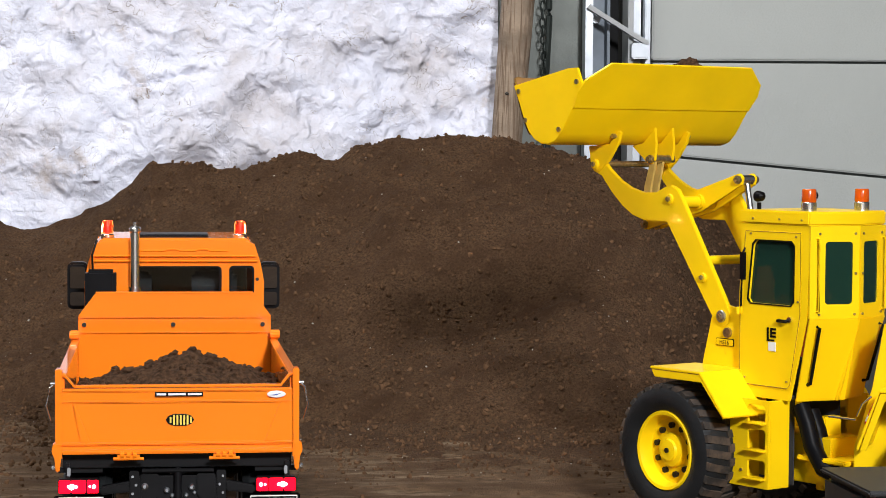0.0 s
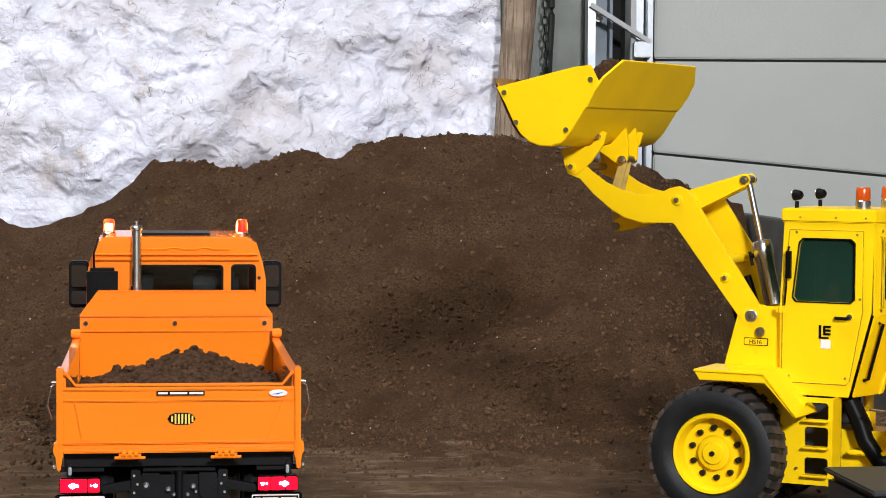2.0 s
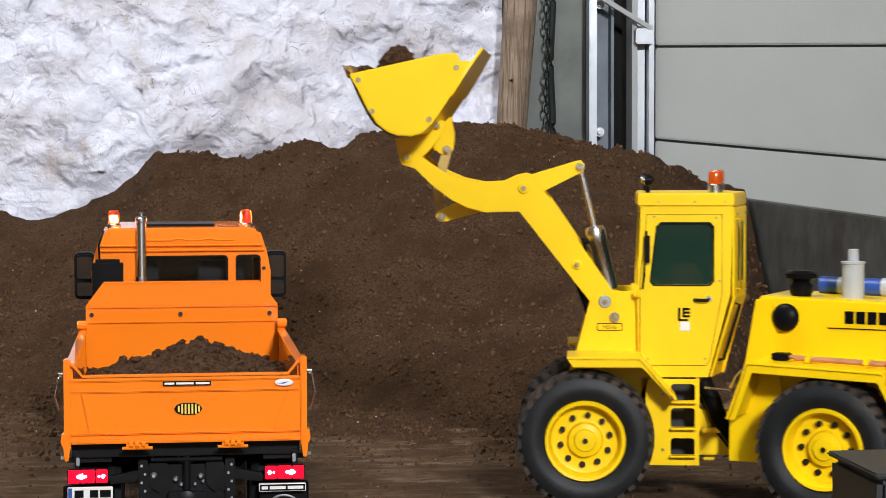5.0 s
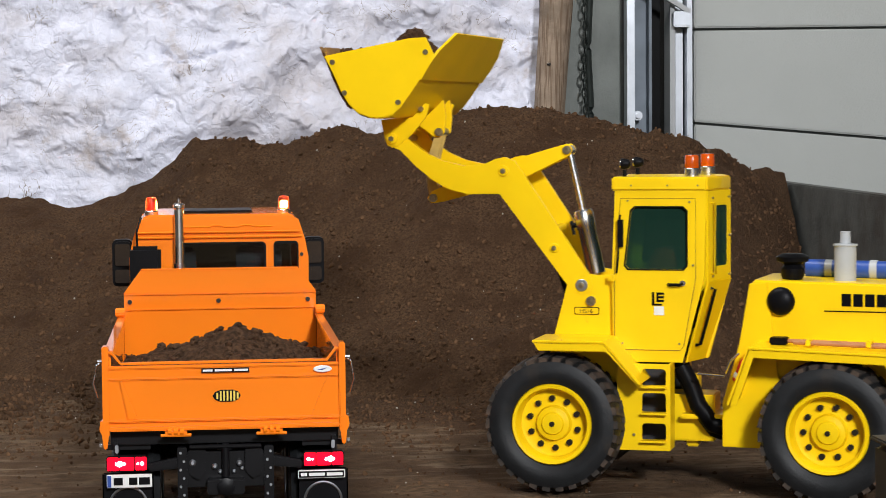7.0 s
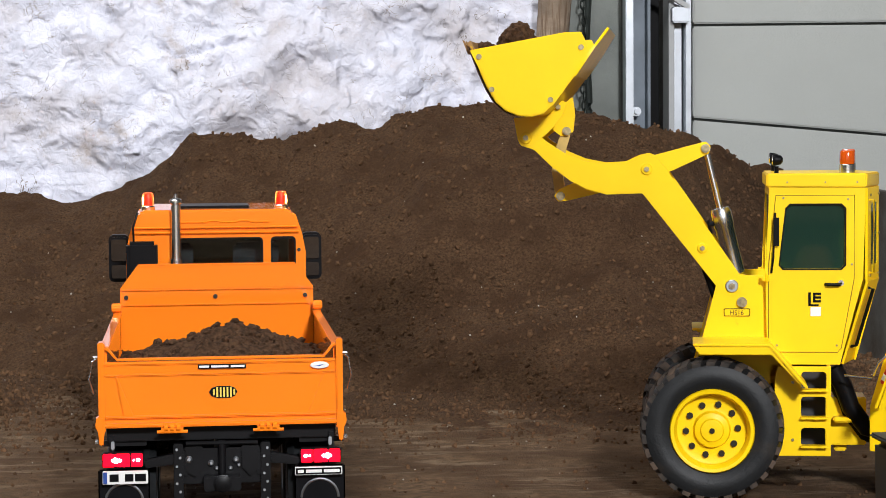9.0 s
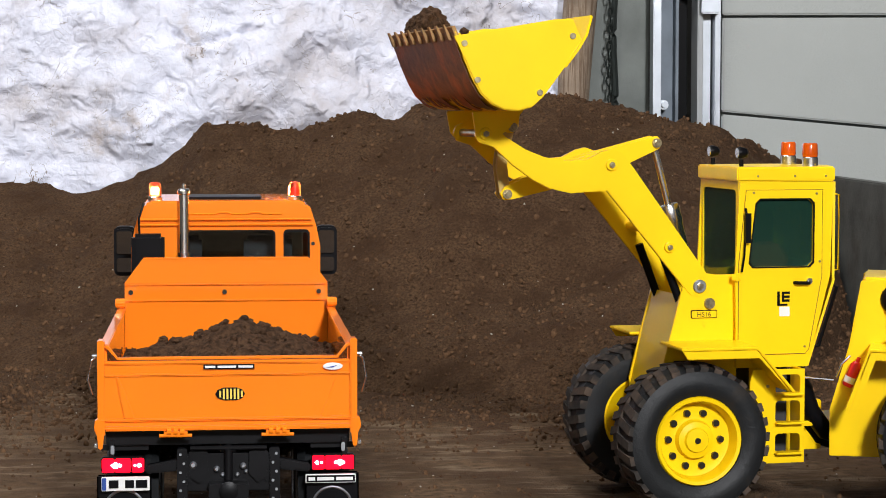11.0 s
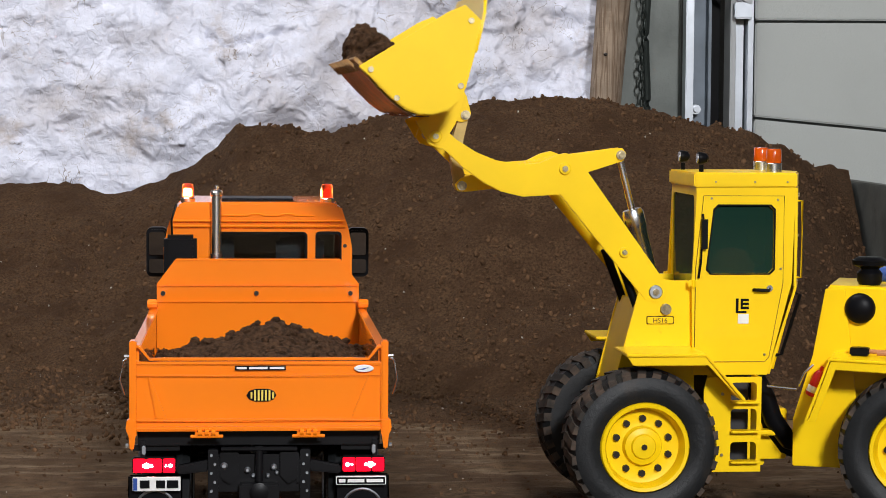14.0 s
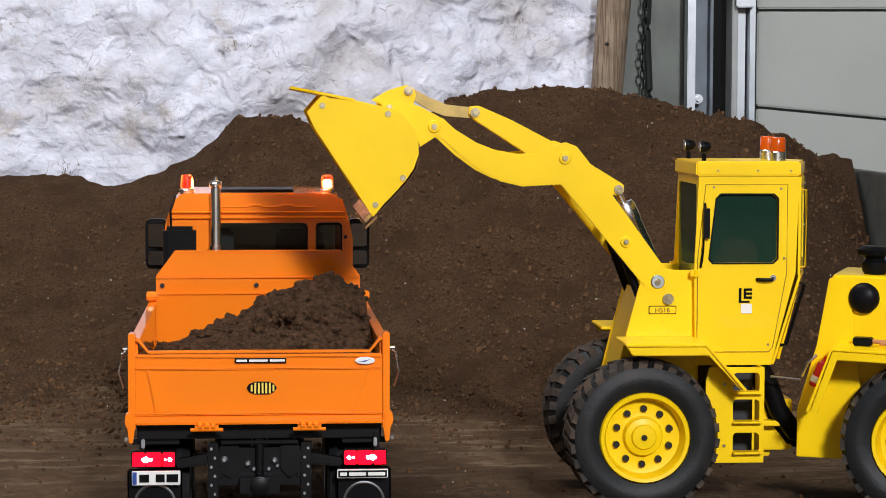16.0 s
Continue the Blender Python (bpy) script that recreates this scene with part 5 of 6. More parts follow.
    low, top = Vector((-0.0419, 0, 0.0489)), Vector((-0.0675, 0, 0.0870))
    ring = [(low, -W - 0.001), (low, W + 0.001), (low + d * 0.35, W + 0.004), (low + d * 0.62, W + 0.001), (top, W - 0.020), (top, -W + 0.020), (low + d * 0.62, -W - 0.001), (low + d * 0.35, -W - 0.004)]
    a = [bm.verts.new(p + nrm + Vector((0, y, 0))) for p, y in ring]
    b = [bm.verts.new(p - nrm + Vector((0, y, 0))) for p, y in ring]
    bm.faces.new(a), bm.faces.new(b[::-1])
    for i in range(8):
        bm.faces.new((a[i], b[i], b[(i + 1) % 8], a[(i + 1) % 8]))
    part("spill_guard", bm, YELLOW, bucket, "yellow back plate with cut corners", 0.0003)
    cheek = [(0.0400, 0.0690), (0.0345, 0.0700), (-0.0337, 0.0827), (-0.0470, 0.0832), (-0.0545, 0.0675), (-0.0425, 0.0500), (-0.0265, 0.0278), (-0.0185, 0.0205), (-0.0080, 0.0177), (0.0020, 0.0185), (0.0112, 0.0222), (0.0190, 0.0292), (0.0250, 0.0388), (0.0312, 0.0522)]
    for s in (-1, 1):
        bm = bmesh.new()
        prism(bm, cheek, s * W - 0.0013, s * W + 0.0013)
        ck = part("side_plate", bm, YELLOW, bucket, "yellow bucket side plate", 0.0004)
        bolts([(0.0325, 0.0640), (-0.0470, 0.0712), (-0.0235, 0.0305), (0.0225, 0.0385)], s * (W + 0.001), s * (W + 0.0026), 0.0022, BOLT, ck)
        bm = bmesh.new()
        prism(bm, [(0.0015, -0.0065), (0.0070, 0.0), (0.0100, 0.0160), (-0.0180, 0.0180), (-0.0290, 0.0300), (-0.0330, 0.0285), (-0.0300, 0.0190), (-0.0180, 0.0040), (-0.0050, -0.0065)], s * 0.0405 - 0.0016, s * 0.0405 + 0.0016)
        br = part("hanger", bm, YELLOW, bucket, "yellow hanger bracket", 0.0005)
        bm = bmesh.new()
        lathe(bm, [(0.0047, 0), (0.0047, 0.0016), (0.0042, 0.0021), (0.0024, 0.0021)], 18, pose(0, s * 0.0420, 0, -90 * s, 0, 0))
        rod(bm, (0, s * 0.0438, 0), (0, s * 0.0446, 0), 0.0034, 16)
        part("pin", bm, YELLOW, br)
        for px, pz in ((-0.0260, 0.0250), (0.0, 0.0)):
            bm = bmesh.new()
            rod(bm, (px, s * 0.0415, pz), (px, s * 0.0462, pz), 0.0023, 6)
            part("bolt_head", bm, BOLT, bucket, "bright hexagon bolt head")
        bm = bmesh.new()
        prism(bm, [(-0.0310, 0.0005), (-0.0260, 0.0010), (-0.0050, 0.0165), (-0.0200, 0.0190), (-0.0350, 0.0330), (-0.0370, 0.0180), (-0.0355, 0.0045)], s * 0.0105 - 0.0093, s * 0.0105 - 0.0067)
        part("link_bracket", bm, YELLOW, bucket, "yellow link bracket", 0.0004)
    bm = bmesh.new()
    rod(bm, (-0.0310, -0.0220, 0.0050), (-0.0310, 0.0060, 0.0050), 0.0036, 12)
    rod(bm, (-0.0310, 0.0060, 0.0050), (-0.0310, 0.0085, 0.0050), 0.0024, 6)
    part("link_pin", bm, BOLT, bucket)
    bm = bmesh.new()
    rod(bm, (0, -0.040, 0), (0, 0.040, 0), 0.0030, 12)
    part("cross_pin", bm, BOLT, bucket)
    bm = bmesh.new()
    strip(bm, [(0.0418, 0.0752), (0.0385, 0.0680)], -W, W, -0.0028)
    part("cutting_edge", bm, mat("worn_cutting_edge", (0.30, 0.16, 0.05), 0.55, 0.3, vary=0.3, scale=60), bucket, "worn brown cutting edge", 0.0003)
    for k in range(9):
        y = -0.094 + k * 0.0235
        bm = bmesh.new()
        vs = box(bm, 0.0385, 0.0420, y - 0.0028, y + 0.0028, 0.0660, 0.0770)
        for v in vs:
            if v.co.z > 0.075:
                v.co.x += 0.0040
                v.co.x = 0.0465 + (v.co.x - 0.0465) * 0.3
        part("tooth", bm, mat("worn_cutting_edge", (0.30, 0.16, 0.05), 0.55, 0.3, vary=0.3, scale=60) if k == 0 else bpy.data.materials["worn_cutting_edge"], bucket, bevel=0.0003)
    # --- rear frame: origin over the rear axle's middle on the ground
    bm = bmesh.new()
    box(bm, -0.125, 0.085, -0.032, 0.032, 0.040, 0.100)
    box(bm, 0.080, 0.140, -0.010, 0.010, 0.045, 0.056)
    rear = part("rear_frame", bm, YELLOW, ld, "yellow rear frame with engine hood", 0.001)
    bm = bmesh.new()
    prism(bm, [(0.0690, 0.1805), (0.0640, 0.1330), (0.060, 0.095), (-0.130, 0.095), (-0.135, 0.160), (-0.128, 0.1770)], -0.040, 0.040)
    part("engine_hood", bm, YELLOW, rear, "yellow engine hood", 0.0015)
    bm = bmesh.new()
    for y in (-0.0404, 0.0404):
        box(bm, -0.130, 0.0100, y - 0.0004, y + 0.0004, 0.1560, 0.1568)
    part("pinstripe", bm, BLACK, rear)
    for k in range(7):
        x = -0.0040 - k * 0.0094
        bm = bmesh.new()
        box(bm, x - 0.0075, x, 0.0400, 0.0408, 0.1605, 0.1705)
        box(bm, x - 0.0052, x - 0.0024, 0.0399, 0.0409, 0.1630, 0.1655) if k % 2 else None
        part("name_bar", bm, BLACK, rear)
    for s in (-1, 1):
        a, b = sorted((s * 0.036, s * 0.088))
        bm = bmesh.new()
        strip(bm, [(-0.0740, 0.0640), (-0.0480, 0.1185), (0.0620, 0.1215), (0.0780, 0.0760)], a, b, 0.0022)
        fn = part("rear_fender", bm, YELLOW, rear, "yellow folded sheet fender", 0.0005)
        bm = bmesh.new()
        prism(bm, [(-0.0740, 0.0640), (-0.0480, 0.1180), (0.0615, 0.1210), (0.0770, 0.0760), (0.0720, 0.0760), (0.0580, 0.1150), (-0.0450, 0.1120), (-0.0690, 0.0640)], s * 0.0865 - 0.001, s * 0.0865 + 0.001)
        part("fender_lip", bm, YELLOW, fn, bevel=0.0004)
        bm = bmesh.new()
        prism(bm, [(0.0930, 0.036), (0.0930, 0.072), (0.0790, 0.121), (0.0705, 0.178), (0.0560, 0.178), (0.0400, 0.036)], s * 0.0420 - 0.0015, s * 0.0420 + 0.0015)
        part("front_cheek", bm, YELLOW, rear, bevel=0.0006)
        bm = bmesh.new()
        prism(bm, [(-0.0700, 0.100), (-0.0590, 0.100), (-0.0620, 0.080), (-0.0690, 0.085)], s * 0.0885 - 0.002, s * 0.0885 + 0.002)
        lh = part("lamp_holder", bm, BLACK, rear, "black rear lamp holder", 0.0005)
        bm = bmesh.new()
        box(bm, -0.0740, -0.0560, s * 0.0885 - 0.0035, s * 0.0885 + 0.0035, 0.0995, 0.1065)
        part("red_lens", bm, RED, lh, bevel=0.0012)
    # hood fittings
    bm = bmesh.new()
    bmesh.ops.create_uvsphere(bm, u_segments=20, v_segments=12, radius=0.0115, matrix=Matrix.Translation((0.0445, 0.0440, 0.1640)) @ Matrix.Diagonal((1, 0.55, 1, 1)))
    rod(bm, (0.0590, 0.0400, 0.163), (0.0590, 0.0430, 0.163), 0.0020, 8)
    part("filler_cap", bm, BLACK, rear, "round black cap on the hood side")
    bm = bmesh.new()
    lathe(bm, [(0.0075, 0.1795), (0.0095, 0.1830), (0.0095, 0.1890), (0.0070, 0.1920), (0.0090, 0.1935), (0.0130, 0.1950), (0.0135, 0.1985), (0.0090, 0.2010)], 22, pose(0.0400, 0.0180, 0))
    part("air_cleaner", bm, BLACK, rear, "black mushroom air cleaner")
    bm = bmesh.new()
    lathe(bm, [(0.0090, 0.1775), (0.0090, 0.2070), (0.0100, 0.2075), (0.0100, 0.2090), (0.0045, 0.2095), (0.0042, 0.2190), (0.0036, 0.2192)], 22, pose(-0.0020, 0.0120, 0))
    part("exhaust_pipe", bm, GREY, rear, "pale grey stepped exhaust stack")
    bm = bmesh.new()
    rod(bm, (0.0360, -0.022, 0.1865), (-0.0340, -0.022, 0.1855), 0.0075, 18)
    bc = part("blue_canister", bm, BLUE, rear, "blue cylindrical canister strapped to the hood")
    for x in (0.017, -0.020):
        bm = bmesh.new()
        rod(bm, (x - 0.003, -0.022, 0.1860), (x + 0.003, -0.022, 0.1860), 0.0079, 18)
        part("strap", bm, GREY, bc)
    # tools on the fender
    for y, z, x0, x1 in ((0.058, 0.1255, 0.038, -0.058), (0.066, 0.1250, 0.030, -0.050)):
        bm = bmesh.new()
        rod(bm, (x0, y, z + 0.001), (x1, y, z - 0.001), 0.0017, 10)
        tool = part("tool_handle", bm, HANDLE_WOOD, rear, "wooden tool handle strapped to the fender")
        bm = bmesh.new()
        if x0 > 0.035:
            box(bm, 0.036, 0.050, y - 0.006, y + 0.006, z - 0.002, z + 0.005)
            part("brush_head", bm, BLACK, tool, "dark brush head", 0.001)
        else:
            prism(bm, [(-0.046, y - 0.0035), (-0.066, y - 0.0050), (-0.070, y), (-0.066, y + 0.0050), (-0.046, y + 0.0035)], z - 0.001, z + 0.001, "z")
            part("shovel_blade", bm, RED, tool, "small red shovel blade")
    for x in (0.018, -0.030):
        bm = bmesh.new()
        box(bm, x - 0.002, x + 0.002, 0.054, 0.070, 0.1235, 0.1285)
        part("tool_clip", bm, YELLOW, rear, bevel=0.0006)
    bm = bmesh.new()
    lathe(bm, [(0.0035, 0), (0.0042, 0.001), (0.0042, 0.017), (0.0025, 0.020), (0.0014, 0.0205), (0.0014, 0.024)], 16, pose(0.0800, 0.0485, 0.0905, 0, -22, 0))
    ext = part("fire_extinguisher", bm, RED, rear, "small red fire extinguisher with a white label")
    bm = bmesh.new()
    lathe(bm, [(0.0043, 0.003), (0.0044, 0.0032), (0.0044, 0.0078), (0.0043, 0.008)], 16, pose(0.0800, 0.0485, 0.0905, 0, -22, 0))
    part("white_label", bm, WHITE, ext)
    bm = bmesh.new()
    tube(bm, [(0.0780, 0.050, 0.114), (0.084, 0.054, 0.108), (0.088, 0.054, 0.098)], 0.0010, 6)
    rod(bm, (0.1120, 0.050, 0.0965), (0.0900, 0.050, 0.0950), 0.0010, 8)
    part("crank_handle", bm, CHROME, rear, "thin bright crank rod")
    # the hood and all that stands on it are lowered to fit the camera's view
    for ob in [c for c in rear.children_recursive if c.type == "MESH"]:
        for v in ob.data.vertices:
            v.co.z -= 0.0070 * min(1.0, max(0.0, (v.co.z - 0.128) / 0.015))
    # hoses across the joint
    bm = bmesh.new()
    for y, dz in ((0.026, 0.0), (0.014, -0.006)):
        tube(bm, [(-0.098, y, 0.100 + dz), (-0.106, y, 0.085 + dz), (-0.112, y, 0.068 + dz), (-0.124, y, 0.052 + dz), (-0.150, y * 0.9, 0.044 + dz), (-0.170, y * 0.8, 0.044 + dz)], 0.0074, 12)
    part("hydraulic_hose", bm, BLACK, ld, "thick black hydraulic hoses")
    bm = bmesh.new()
    box(bm, -0.150, -0.098, -0.024, 0.030, 0.056, 0.060)
    part("joint_plate", bm, YELLOW, ld, "yellow plate strewn with soil", 0.001)
    w = loader_wheel(ld)
    wheels = [w] + [copy_part(w, ld) for _ in range(3)]
    # doll driver as one plain shape
    bm = bmesh.new()
    lathe(bm, [(0.012, 0.108), (0.016, 0.125), (0.017, 0.165), (0.018, 0.185), (0.011, 0.196), (0.005, 0.198)], 18, pose(-0.084, 0.0, 0))
    doll = tagged(new("doll", mesh_of("doll", bm, DOLLCLOTH, 0, True)), "small plain orange doll seated in the loader cab", "doll")
    return ld, rear, boom, crank, link, barrel, piston, bucket, wheels, doll


LOADER, REAR, BOOM, CRANKLEVER, LINK, BARREL, PISTON, BUCKET, WHEELS, DOLL = build_loader()

# ---- foreground case ----
def build_case():
    bm = bmesh.new()
    prism(bm, [(0.424, -0.004), (0.80, -0.004), (0.80, 0.094), (0.422, 0.094)], -0.30, -0.20)
    case = tagged(new("equipment_case", mesh_of("equipment_case", bm, BOX, 0.004)), "dark grey case standing at the edge of the ground", "case")
    bm = bmesh.new()
    prism(bm, [(0.420, 0.0942), (0.802, 0.0942), (0.802, 0.0985), (0.420, 0.0975)], -0.301, -0.199)
    part("lid", bm, BOX, case, "dark grey lid", 0.0012)


# ---- soil in the truck and in the bucket ----
def mound(name, cx, cy, rx, ry, base, top, skew, label, seed, lim):
    """A heap with ragged clods, one mesh, closed underneath."""
    bm = bmesh.new()
    n = 64
    xs, ys = np.linspace(lim[0], lim[1], n), np.linspace(lim[2], lim[3], n)

    def h(x, y):
        u, v = (x - cx) / rx, (y - cy) / ry
        r = math.sqrt(u * u + v * v)
        k = max(0.0, 1 - r) ** 0.92
        z = base + (top - base) * k + skew * u * 0.004
        z += 0.0062 * fbm((x * 48, y * 48, seed), 4) + 0.0085 * max(0, 0.5 - noise.voronoi((x * 90, y * 90, seed))[0][0])
        return z
    grid_mesh(bm, xs, ys, h)
    ob = tagged(new(name, mesh_of(name, bm, SOIL_LIGHT, 0, True)), label, "soil")
    clods = bmesh.new()
    rng = random.Random(seed)
    for i in range(900):
        x, y = rng.uniform(lim[0], lim[1]), rng.uniform(lim[2], lim[3])
        r = 0.0008 + 0.0036 * rng.random() ** 4
        lump_verts(clods, (x, y, h(x, y) + r * 0.2), r, i + seed * 7)
    o = part("crumble", clods, SOIL_LIGHT, ob, smooth=False)
    tagged(o, kind="stuff")
    return ob


SOIL_LIGHT = mat("moist_crumbly_soil", (0.080, 0.042, 0.022), 0.95, vary=0.6, scale=240, bump=0.004, bump_scale=420, spec=0.15)
build_case()
mound("truck_load", 0.012, 0.165, 0.088, 0.16, 0.1080, 0.1400, 0, "mound of crumbly brown soil lying in the truck bed", 5, (-0.080, 0.080, 0.008, 0.281))
NEW_LOAD = mound("tipped_load", 0.050, 0.195, 0.110, 0.17, 0.1120, 0.1680, 0, "steep mound of freshly tipped brown soil in the truck bed", 9, (-0.055, 0.080, 0.050, 0.281))


def bucket_soil():
    """Lumps that fill the bucket: place in the bucket's space, size."""
    rng = random.Random(11)
    out = []
    spots = []
    for i in range(12):
        y = -0.077 + i * 0.014
        spots += [(0.004, y, 0.040, 0.0125), (-0.014, y + 0.002, 0.046, 0.0125), (0.0150, y - 0.002, 0.054, 0.0115), (0.001, y + 0.001, 0.058, 0.0120)]
    for i in range(96):
        spots.append((rng.uniform(-0.024, 0.020), rng.uniform(-0.085, 0.085), rng.uniform(0.050, 0.066), rng.uniform(0.0022, 0.0055)))
    # a dome of damp soil left standing on the far end of the lip
    for i in range(26):
        a, k = rng.uniform(0, 2 * math.pi), math.sqrt(rng.random())
        x, y = 0.016 + 0.018 * k * math.cos(a), -0.082 + 0.015 * k * math.sin(a)
        spots.append((x, y, 0.068 + 0.019 * (1 - k * k) + rng.uniform(-0.002, 0.002), rng.uniform(0.0085, 0.0120) * (1 - 0.3 * k)))
    for i in range(16):
        spots.append((rng.uniform(0.026, 0.037), rng.uniform(-0.05, 0.095), rng.uniform(0.069, 0.075), rng.uniform(0.002, 0.0048)))
    for i, (x, y, z, r) in enumerate(spots):
        bm = bmesh.new()
        lump_verts(bm, (0, 0, 0), r, i + 2, sub=4 if r > 0.008 else 3, squash=0.85)
        for v in bm.verts:
            p = v.co + Vector((i * 0.37, i * 0.11, 0))
            v.co *= 1 + 0.0014 / r * fbm(p * 260, 3) + 0.0022 / r * max(0.0, 0.45 - noise.voronoi(p * 260)[0][0])
        ob = tagged(new("soil_clod", mesh_of("soil_clod", bm, SOIL_LIGHT, 0, False)), "loose clod of dark brown soil carried in the bucket", "soil clod", "clods of the bucket load")
        out.append((ob, Vector((x, y, z)), r))
    return out


CLODS = bucket_soil()
scatter("soil_crumbs", CRUMB, 19000, 0.0006, 0.0042, 3, "loose crumbs and clods on the soil heap", "soil crumbs", (-0.5, 0.81, 0.60, 1.40), True)
scatter("floor_crumbs", CRUMB, 3600, 0.0004, 0.0026, 4, "loose soil crumbs on the floor", "soil crumbs", (-0.45, 0.80, 0.0, 0.95), False)
scatter("toe_crumbs", CRUMB, 5200, 0.0007, 0.0036, 14, "loose soil crumbs thinning out before the heap", "soil crumbs", (-0.5, 0.80, 0.42, 1.0), True)
scatter("pale_stones", PEBBLE, 320, 0.0004, 0.0017, 6, "scattered small pale stones in the soil", "stones", (-0.45, 0.80, 0.15, 1.35), True)
scatter("spilt_soil", CRUMB, 120, 0.002, 0.007, 8, "clods of soil spilt over the board's edge", "soil clods", (0.74, 0.82, 1.05, 1.40), True)


# ---- what moves ----
# seconds, x, y, heading of the front frame
DRIVE = [
    (0, 0.4764, 0.2180, 119.26),
    (0.5, 0.4769, 0.2182, 120.65),
    (1, 0.4759, 0.2210, 129.00),
    (1.5, 0.4768, 0.2183, 136.97),
    (2, 0.4812, 0.2189, 145.22),
    (2.5, 0.4842, 0.2038, 151.66),
    (3, 0.4852, 0.2008, 152.74),
    (3.5, 0.4838, 0.1909, 151.98),
    (5.8, 0.2817, 0.2499, 175.90),
    (6, 0.2807, 0.2463, 173.90),
    (6.5, 0.2784, 0.2510, 166.33),
    (7, 0.2978, 0.2515, 158.80),
    (7.5, 0.3480, 0.2244, 153.36),
    (8, 0.4046, 0.1836, 152.90),
    (8.5, 0.4049, 0.1825, 159.88),
    (9, 0.4029, 0.1793, 167.59),
    (11.5, 0.3255, 0.1755, 188.82),
    (12, 0.3230, 0.1756, 184.29),
    (12.5, 0.2968, 0.1773, 183.78),
    (13, 0.2785, 0.1734, 183.99),
    (13.5, 0.2784, 0.1709, 184.00),
    (14, 0.2806, 0.1733, 181.62),
    (14.5, 0.2817, 0.1772, 181.26),
    (15, 0.2812, 0.1758, 180.86),
    (15.5, 0.2816, 0.1763, 180.21),
    (16, 0.2819, 0.1798, 179.42),
]
BOOM_ROWS = [(0, 37.8), (1, 37.7), (1.5, 37.0), (2, 36.7), (2.5, 36.3), (3, 36.3), (3.5, 36.2), (5.8, 36.4), (6, 36.7), (7, 37.2), (7.5, 37.0), (8, 37.0), (8.5, 36.4), (9, 36.1), (11.5, 34.6), (12, 34.7), (12.5, 35.1), (13, 35.0), (13.5, 35.1), (14, 34.8), (14.5, 34.5), (15, 34.4), (15.5, 34.6), (16, 34.6)]
TILT_ROWS = [(0, 0), (0.5, 0), (1, 0), (1.5, -1.4), (2, -2.4), (3, -1.8), (3.7, -1.2), (5.8, -2.0), (6.5, 0), (7.5, 0.3), (8.5, 1.4), (9.2, 0.2), (11.3, 1.2), (13.3, 1.6), (13.6, -5), (13.8, -13), (14.0, -21), (14.2, -31),
             (14.4, -40), (14.6, -53), (14.8, -70), (15.0, -89), (15.2, -103), (15.4, -111), (15.6, -113), (16, -113)]
CRANK_ROWS = [(0, -22.5), (3.7, -23), (6, -22.5), (9, -21), (13.2, -20.5), (13.5, -19), (14, -14), (14.5, -7.5), (15, 3), (15.5, 15), (16, 25)]
BEND_ROWS = [(0, 28), (0.5, 27), (1, 18), (1.5, 10), (2, 2), (2.5, -4), (3, -5), (3.7, -6), (5.8, -32), (6, -30), (6.5, -17), (7, -5), (7.5, -2), (8, -3), (8.5, -9), (9, -17), (11.5, -26), (12, -22), (16, -22)]
CRANK_Y = -0.008      # the lever sits a little off the middle
LEVER_BEND = 5.0      # the lever's front arm is cranked upwards


def smooth_at(t, rows, i=1):
    """A smooth curve through rows, by cubic steps."""
    if t <= rows[0][0]:
        return rows[0][i]
    if t >= rows[-1][0]:
        return rows[-1][i]
    k = max(j for j in range(len(rows) - 1) if rows[j][0] <= t)
    p0, p1, p2, p3 = rows[max(0, k - 1)], rows[k], rows[k + 1], rows[min(len(rows) - 1, k + 2)]
    h = p2[0] - p1[0]

    def slope(a, b, c):
        d0 = (b[i] - a[i]) / (b[0] - a[0]) if b[0] > a[0] else 0
        d1 = (c[i] - b[i]) / (c[0] - b[0]) if c[0] > b[0] else 0
        return 0 if d0 * d1 <= 0 else 2 * d0 * d1 / (d0 + d1)
    m1, m2 = slope(p0, p1, p2), slope(p1, p2, p3)
    s = (t - p1[0]) / h
    return (2 * s**3 - 3 * s**2 + 1) * p1[i] + (s**3 - 2 * s**2 + s) * h * m1 + (-2 * s**3 + 3 * s**2) * p2[i] + (s**3 - s**2) * h * m2


def loader_pose(t):
    return pose(smooth_at(t, DRIVE, 1), smooth_at(t, DRIVE, 2), 0, 0, 0, smooth_at(t, DRIVE, 3))


def turned(p, deg):
    c, s = math.cos(radians(deg)), math.sin(radians(deg))
    return (p[0] * c - p[1] * s, p[0] * s + p[1] * c)


def boom_turn(t):
    return smooth_at(t, BOOM_ROWS) - REST


def from_pivot(p, t):
    a = turned(p, boom_turn(t))
    return (PIV[0] + a[0], PIV[1] + a[1])


def bucket_pose(t):
    x, z = from_pivot(TIP, t)
    return pose(x, -0.004, z, 0, -smooth_at(t, TILT_ROWS), 0)


def crank_end(t, reach):
    c = from_pivot(CRANK, t)
    a = turned((reach, 0), smooth_at(t, CRANK_ROWS) + (LEVER_BEND if reach > 0 else 0))
    return (c[0] + a[0], c[1] + a[1])


def link_pose(t):
    e = crank_end(t, 0.073)
    p = bucket_pose(t) @ Vector((-0.031, 0, 0.005))
    return pose(e[0], CRANK_Y, e[1], 0, -math.degrees(math.atan2(p.z - e[1], p.x - e[0])), 0)


RAM_FOOT = (-0.021, 0.172)


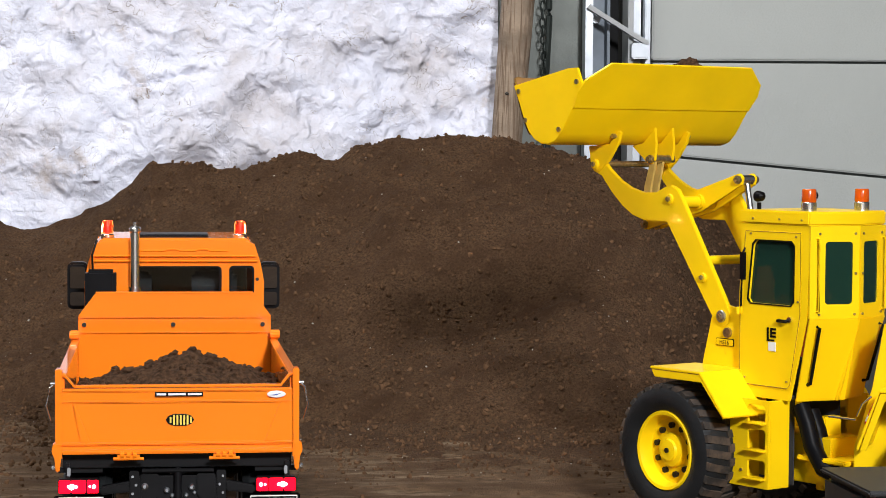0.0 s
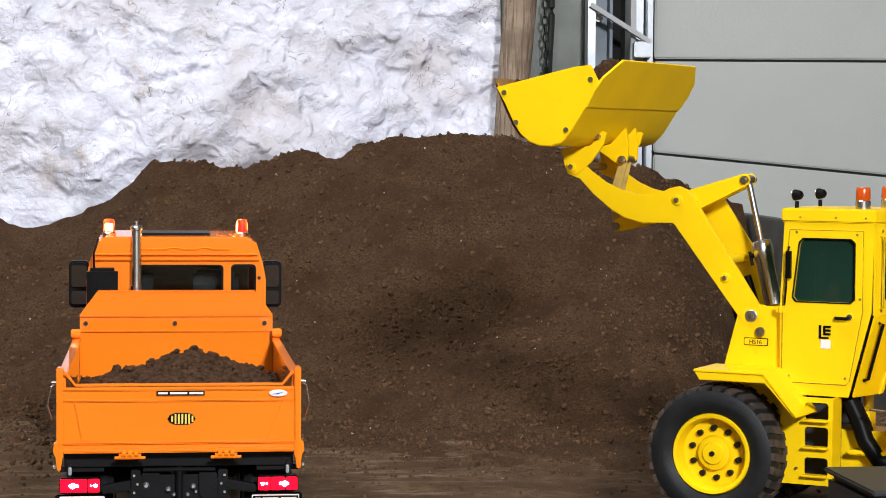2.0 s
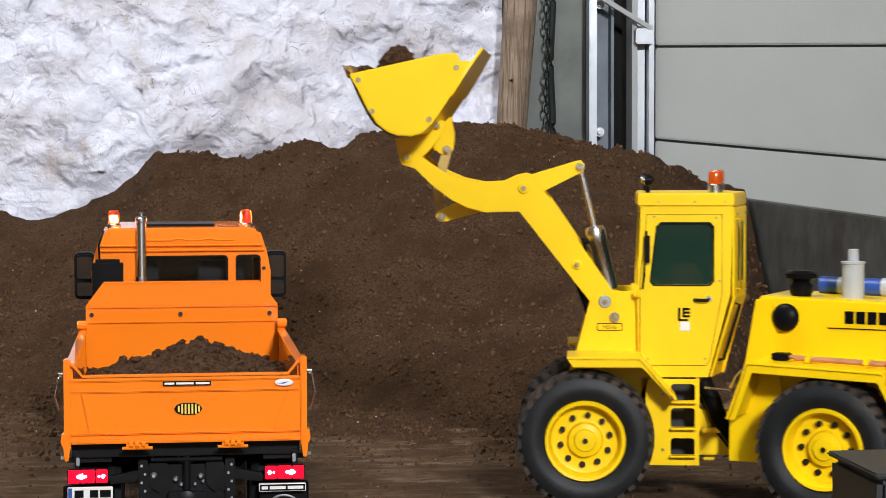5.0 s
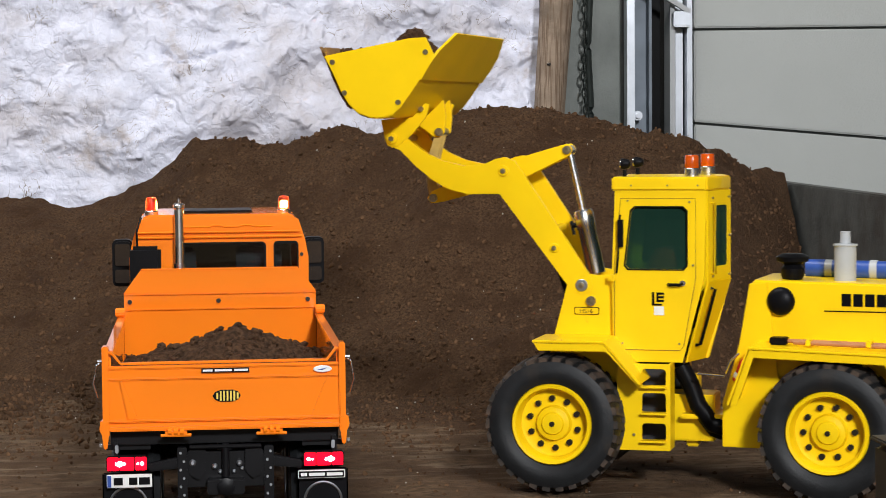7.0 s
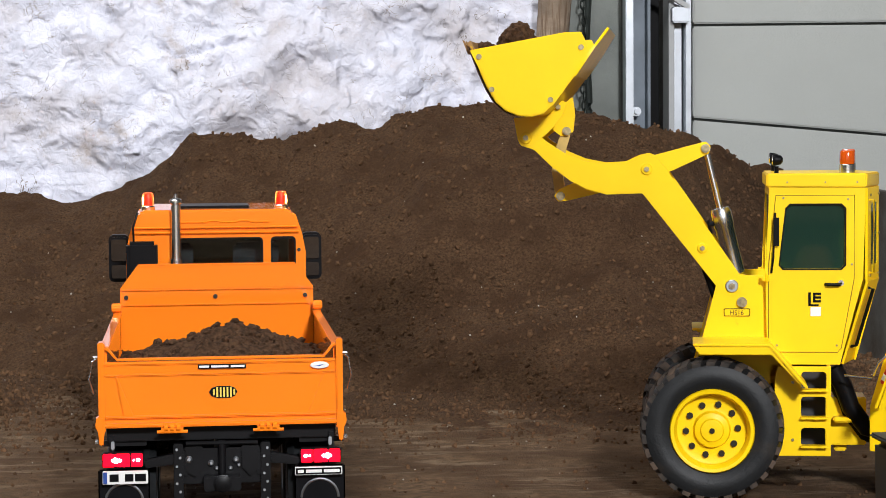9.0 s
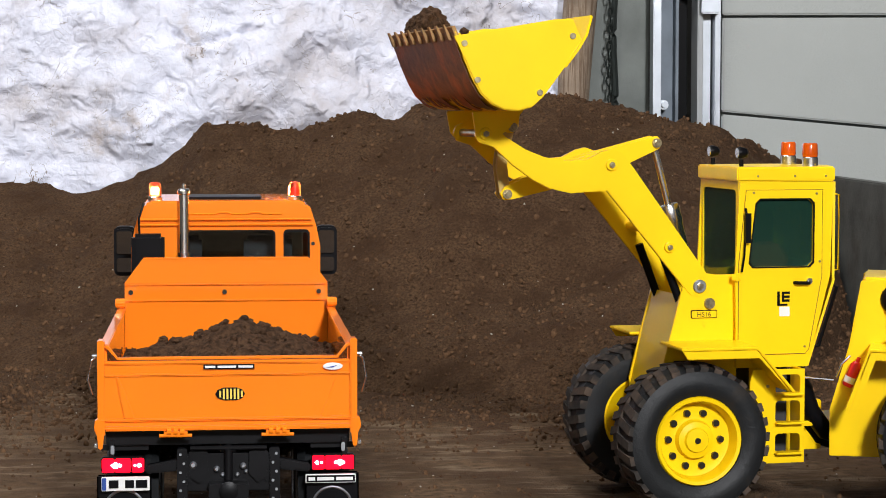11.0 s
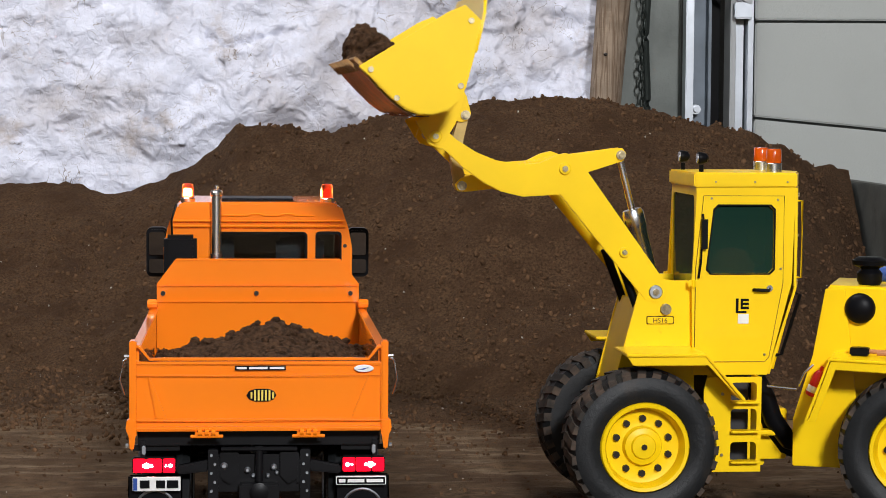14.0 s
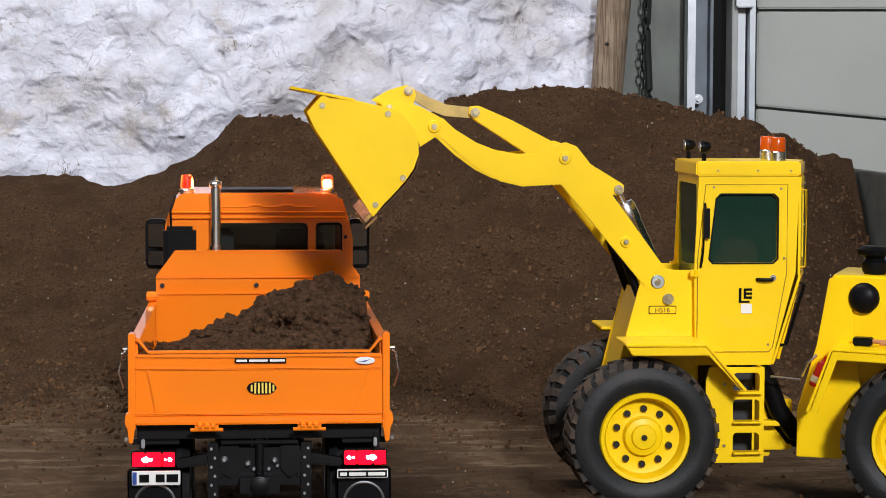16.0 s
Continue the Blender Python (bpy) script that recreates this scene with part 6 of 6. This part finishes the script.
def ram_angle(t):
    e = crank_end(t, -0.052)
    return math.degrees(math.atan2(e[0] - RAM_FOOT[0], e[1] - RAM_FOOT[1]))


def rear_pose(t):
    return pose(JX, 0, 0, 0, 0, smooth_at(t, BEND_ROWS)) @ pose(-LR, 0, 0)


def clod_rows(i, at, r, times, rng):
    """Ride in the bucket, slide over its lip when it tips, fall and come to rest in the truck bed."""
    order = (at.x + 0.03) / 0.06
    leave = 14.30 + (1.22 if r < 0.006 else 0.95) * (1 - order) * rng.uniform(0.75, 1.1) + 0.10 * rng.random()
    lip = Vector((0.044, at.y * 0.9, 0.080 + r * 0.4))
    mid = min(0.062, max(0.012, 0.022 + 0.07 * (leave - 14.55)))
    end = Vector((mid + rng.uniform(-0.018, 0.014), rng.uniform(0.10, 0.25), 0.122 if r > 0.010 else rng.uniform(0.128, 0.150)))
    spin = Euler((rng.uniform(-1, 1), rng.uniform(-1, 1), rng.uniform(-1, 1)))
    rows = []
    slide = 0.20
    for t in times:
        w = loader_pose(t) @ bucket_pose(t)
        if t <= leave:
            m = w @ Matrix.Translation(at)
        elif t <= leave + slide:
            k = (t - leave) / slide
            m = w @ Matrix.Translation(at.lerp(lip, k * k))
        else:
            w0 = loader_pose(leave + slide) @ bucket_pose(leave + slide)
            p0 = w0 @ lip
            drop = max(0.01, p0.z - end.z)
            fall = math.sqrt(2 * drop / 5.2)
            k = min(1.0, (t - leave - slide) / fall)
            p = Vector((p0.x + (end.x - p0.x) * k, p0.y + (end.y - p0.y) * k, p0.z - drop * k * k))
            e = Euler((spin.x * k, spin.y * k, spin.z * k)).to_matrix().to_4x4()
            m = Matrix.Translation(p) @ w0.to_3x3().to_4x4() @ e
        rows.append((t, m))
    return rows


def motions():
    times = [k * 0.25 for k in range(53)] + [13.2 + k * 0.1 for k in range(29)]
    walk(LOADER, [(t, loader_pose(t)) for t in times])
    walk(DOLL, [(t, loader_pose(t)) for t in times])
    walk(REAR, [(t, rear_pose(t)) for t in times])
    walk(BOOM, [(t, pose(PIV[0], 0, PIV[1], 0, -boom_turn(t), 0)) for t in times])
    walk(BUCKET, [(t, bucket_pose(t)) for t in times])
    walk(CRANKLEVER, [(t, pose(from_pivot(CRANK, t)[0], CRANK_Y, from_pivot(CRANK, t)[1], 0, -smooth_at(t, CRANK_ROWS), 0)) for t in times])
    walk(LINK, [(t, link_pose(t)) for t in times])
    walk(BARREL, [(t, pose(RAM_FOOT[0], CRANK_Y, RAM_FOOT[1], 0, ram_angle(t), 0)) for t in times])
    walk(PISTON, [(t, pose(crank_end(t, -0.052)[0], CRANK_Y, crank_end(t, -0.052)[1], 0, ram_angle(t), 0)) for t in times])
    # wheels roll with the way of their axle
    roll_f = roll_r = 0.0
    before_f = before_r = None
    rows = [[], [], [], []]
    for t in times:
        f, r = loader_pose(t), loader_pose(t) @ rear_pose(t)
        if before_f is not None:
            roll_f += (f.translation - before_f.translation).dot(f.to_3x3() @ Vector((1, 0, 0))) / WR
            roll_r += (r.translation - before_r.translation).dot(r.to_3x3() @ Vector((1, 0, 0))) / WR
        before_f, before_r = f, r
        for n, (base, side, roll) in enumerate(((pose(0, 0, 0), 1, roll_f), (pose(0, 0, 0), -1, roll_f), (rear_pose(t), 1, roll_r), (rear_pose(t), -1, roll_r))):
            turn = Matrix.Rotation(roll, 4, "Y") if side > 0 else Matrix.Rotation(math.pi, 4, "Z") @ Matrix.Rotation(-roll, 4, "Y")
            rows[n].append((t, base @ pose(0, side * 0.0780, WR - 0.0012) @ turn))
    for wheel, r in zip(WHEELS, rows):
        walk(wheel, r)
    rng = random.Random(21)
    for i, (ob, at, r) in enumerate(CLODS):
        walk(ob, clod_rows(i, at, r, times, rng))
    # the tipped mound grows up out of the load already lying there
    grow = [(0, -0.060), (14.7, -0.060), (14.9, -0.046), (15.1, -0.030), (15.3, -0.016), (15.5, -0.006), (15.7, 0.0), (16, 0.0)]
    walk(NEW_LOAD, [(t, pose(0, 0, z)) for t, z in grow])
    for head, x, phase in BEACON_HEADS:
        n = int(16.0 / 0.075) + 1
        walk(head, [(k * 0.075 if k < n else 16.0, pose(x, 0.352, 0.231, 0, 0, (k * 0.075 - phase) / 0.375 * 360)) for k in range(n)] + [(16.0, pose(x, 0.352, 0.231, 0, 0, (16.0 - phase) / 0.375 * 360))])


motions()
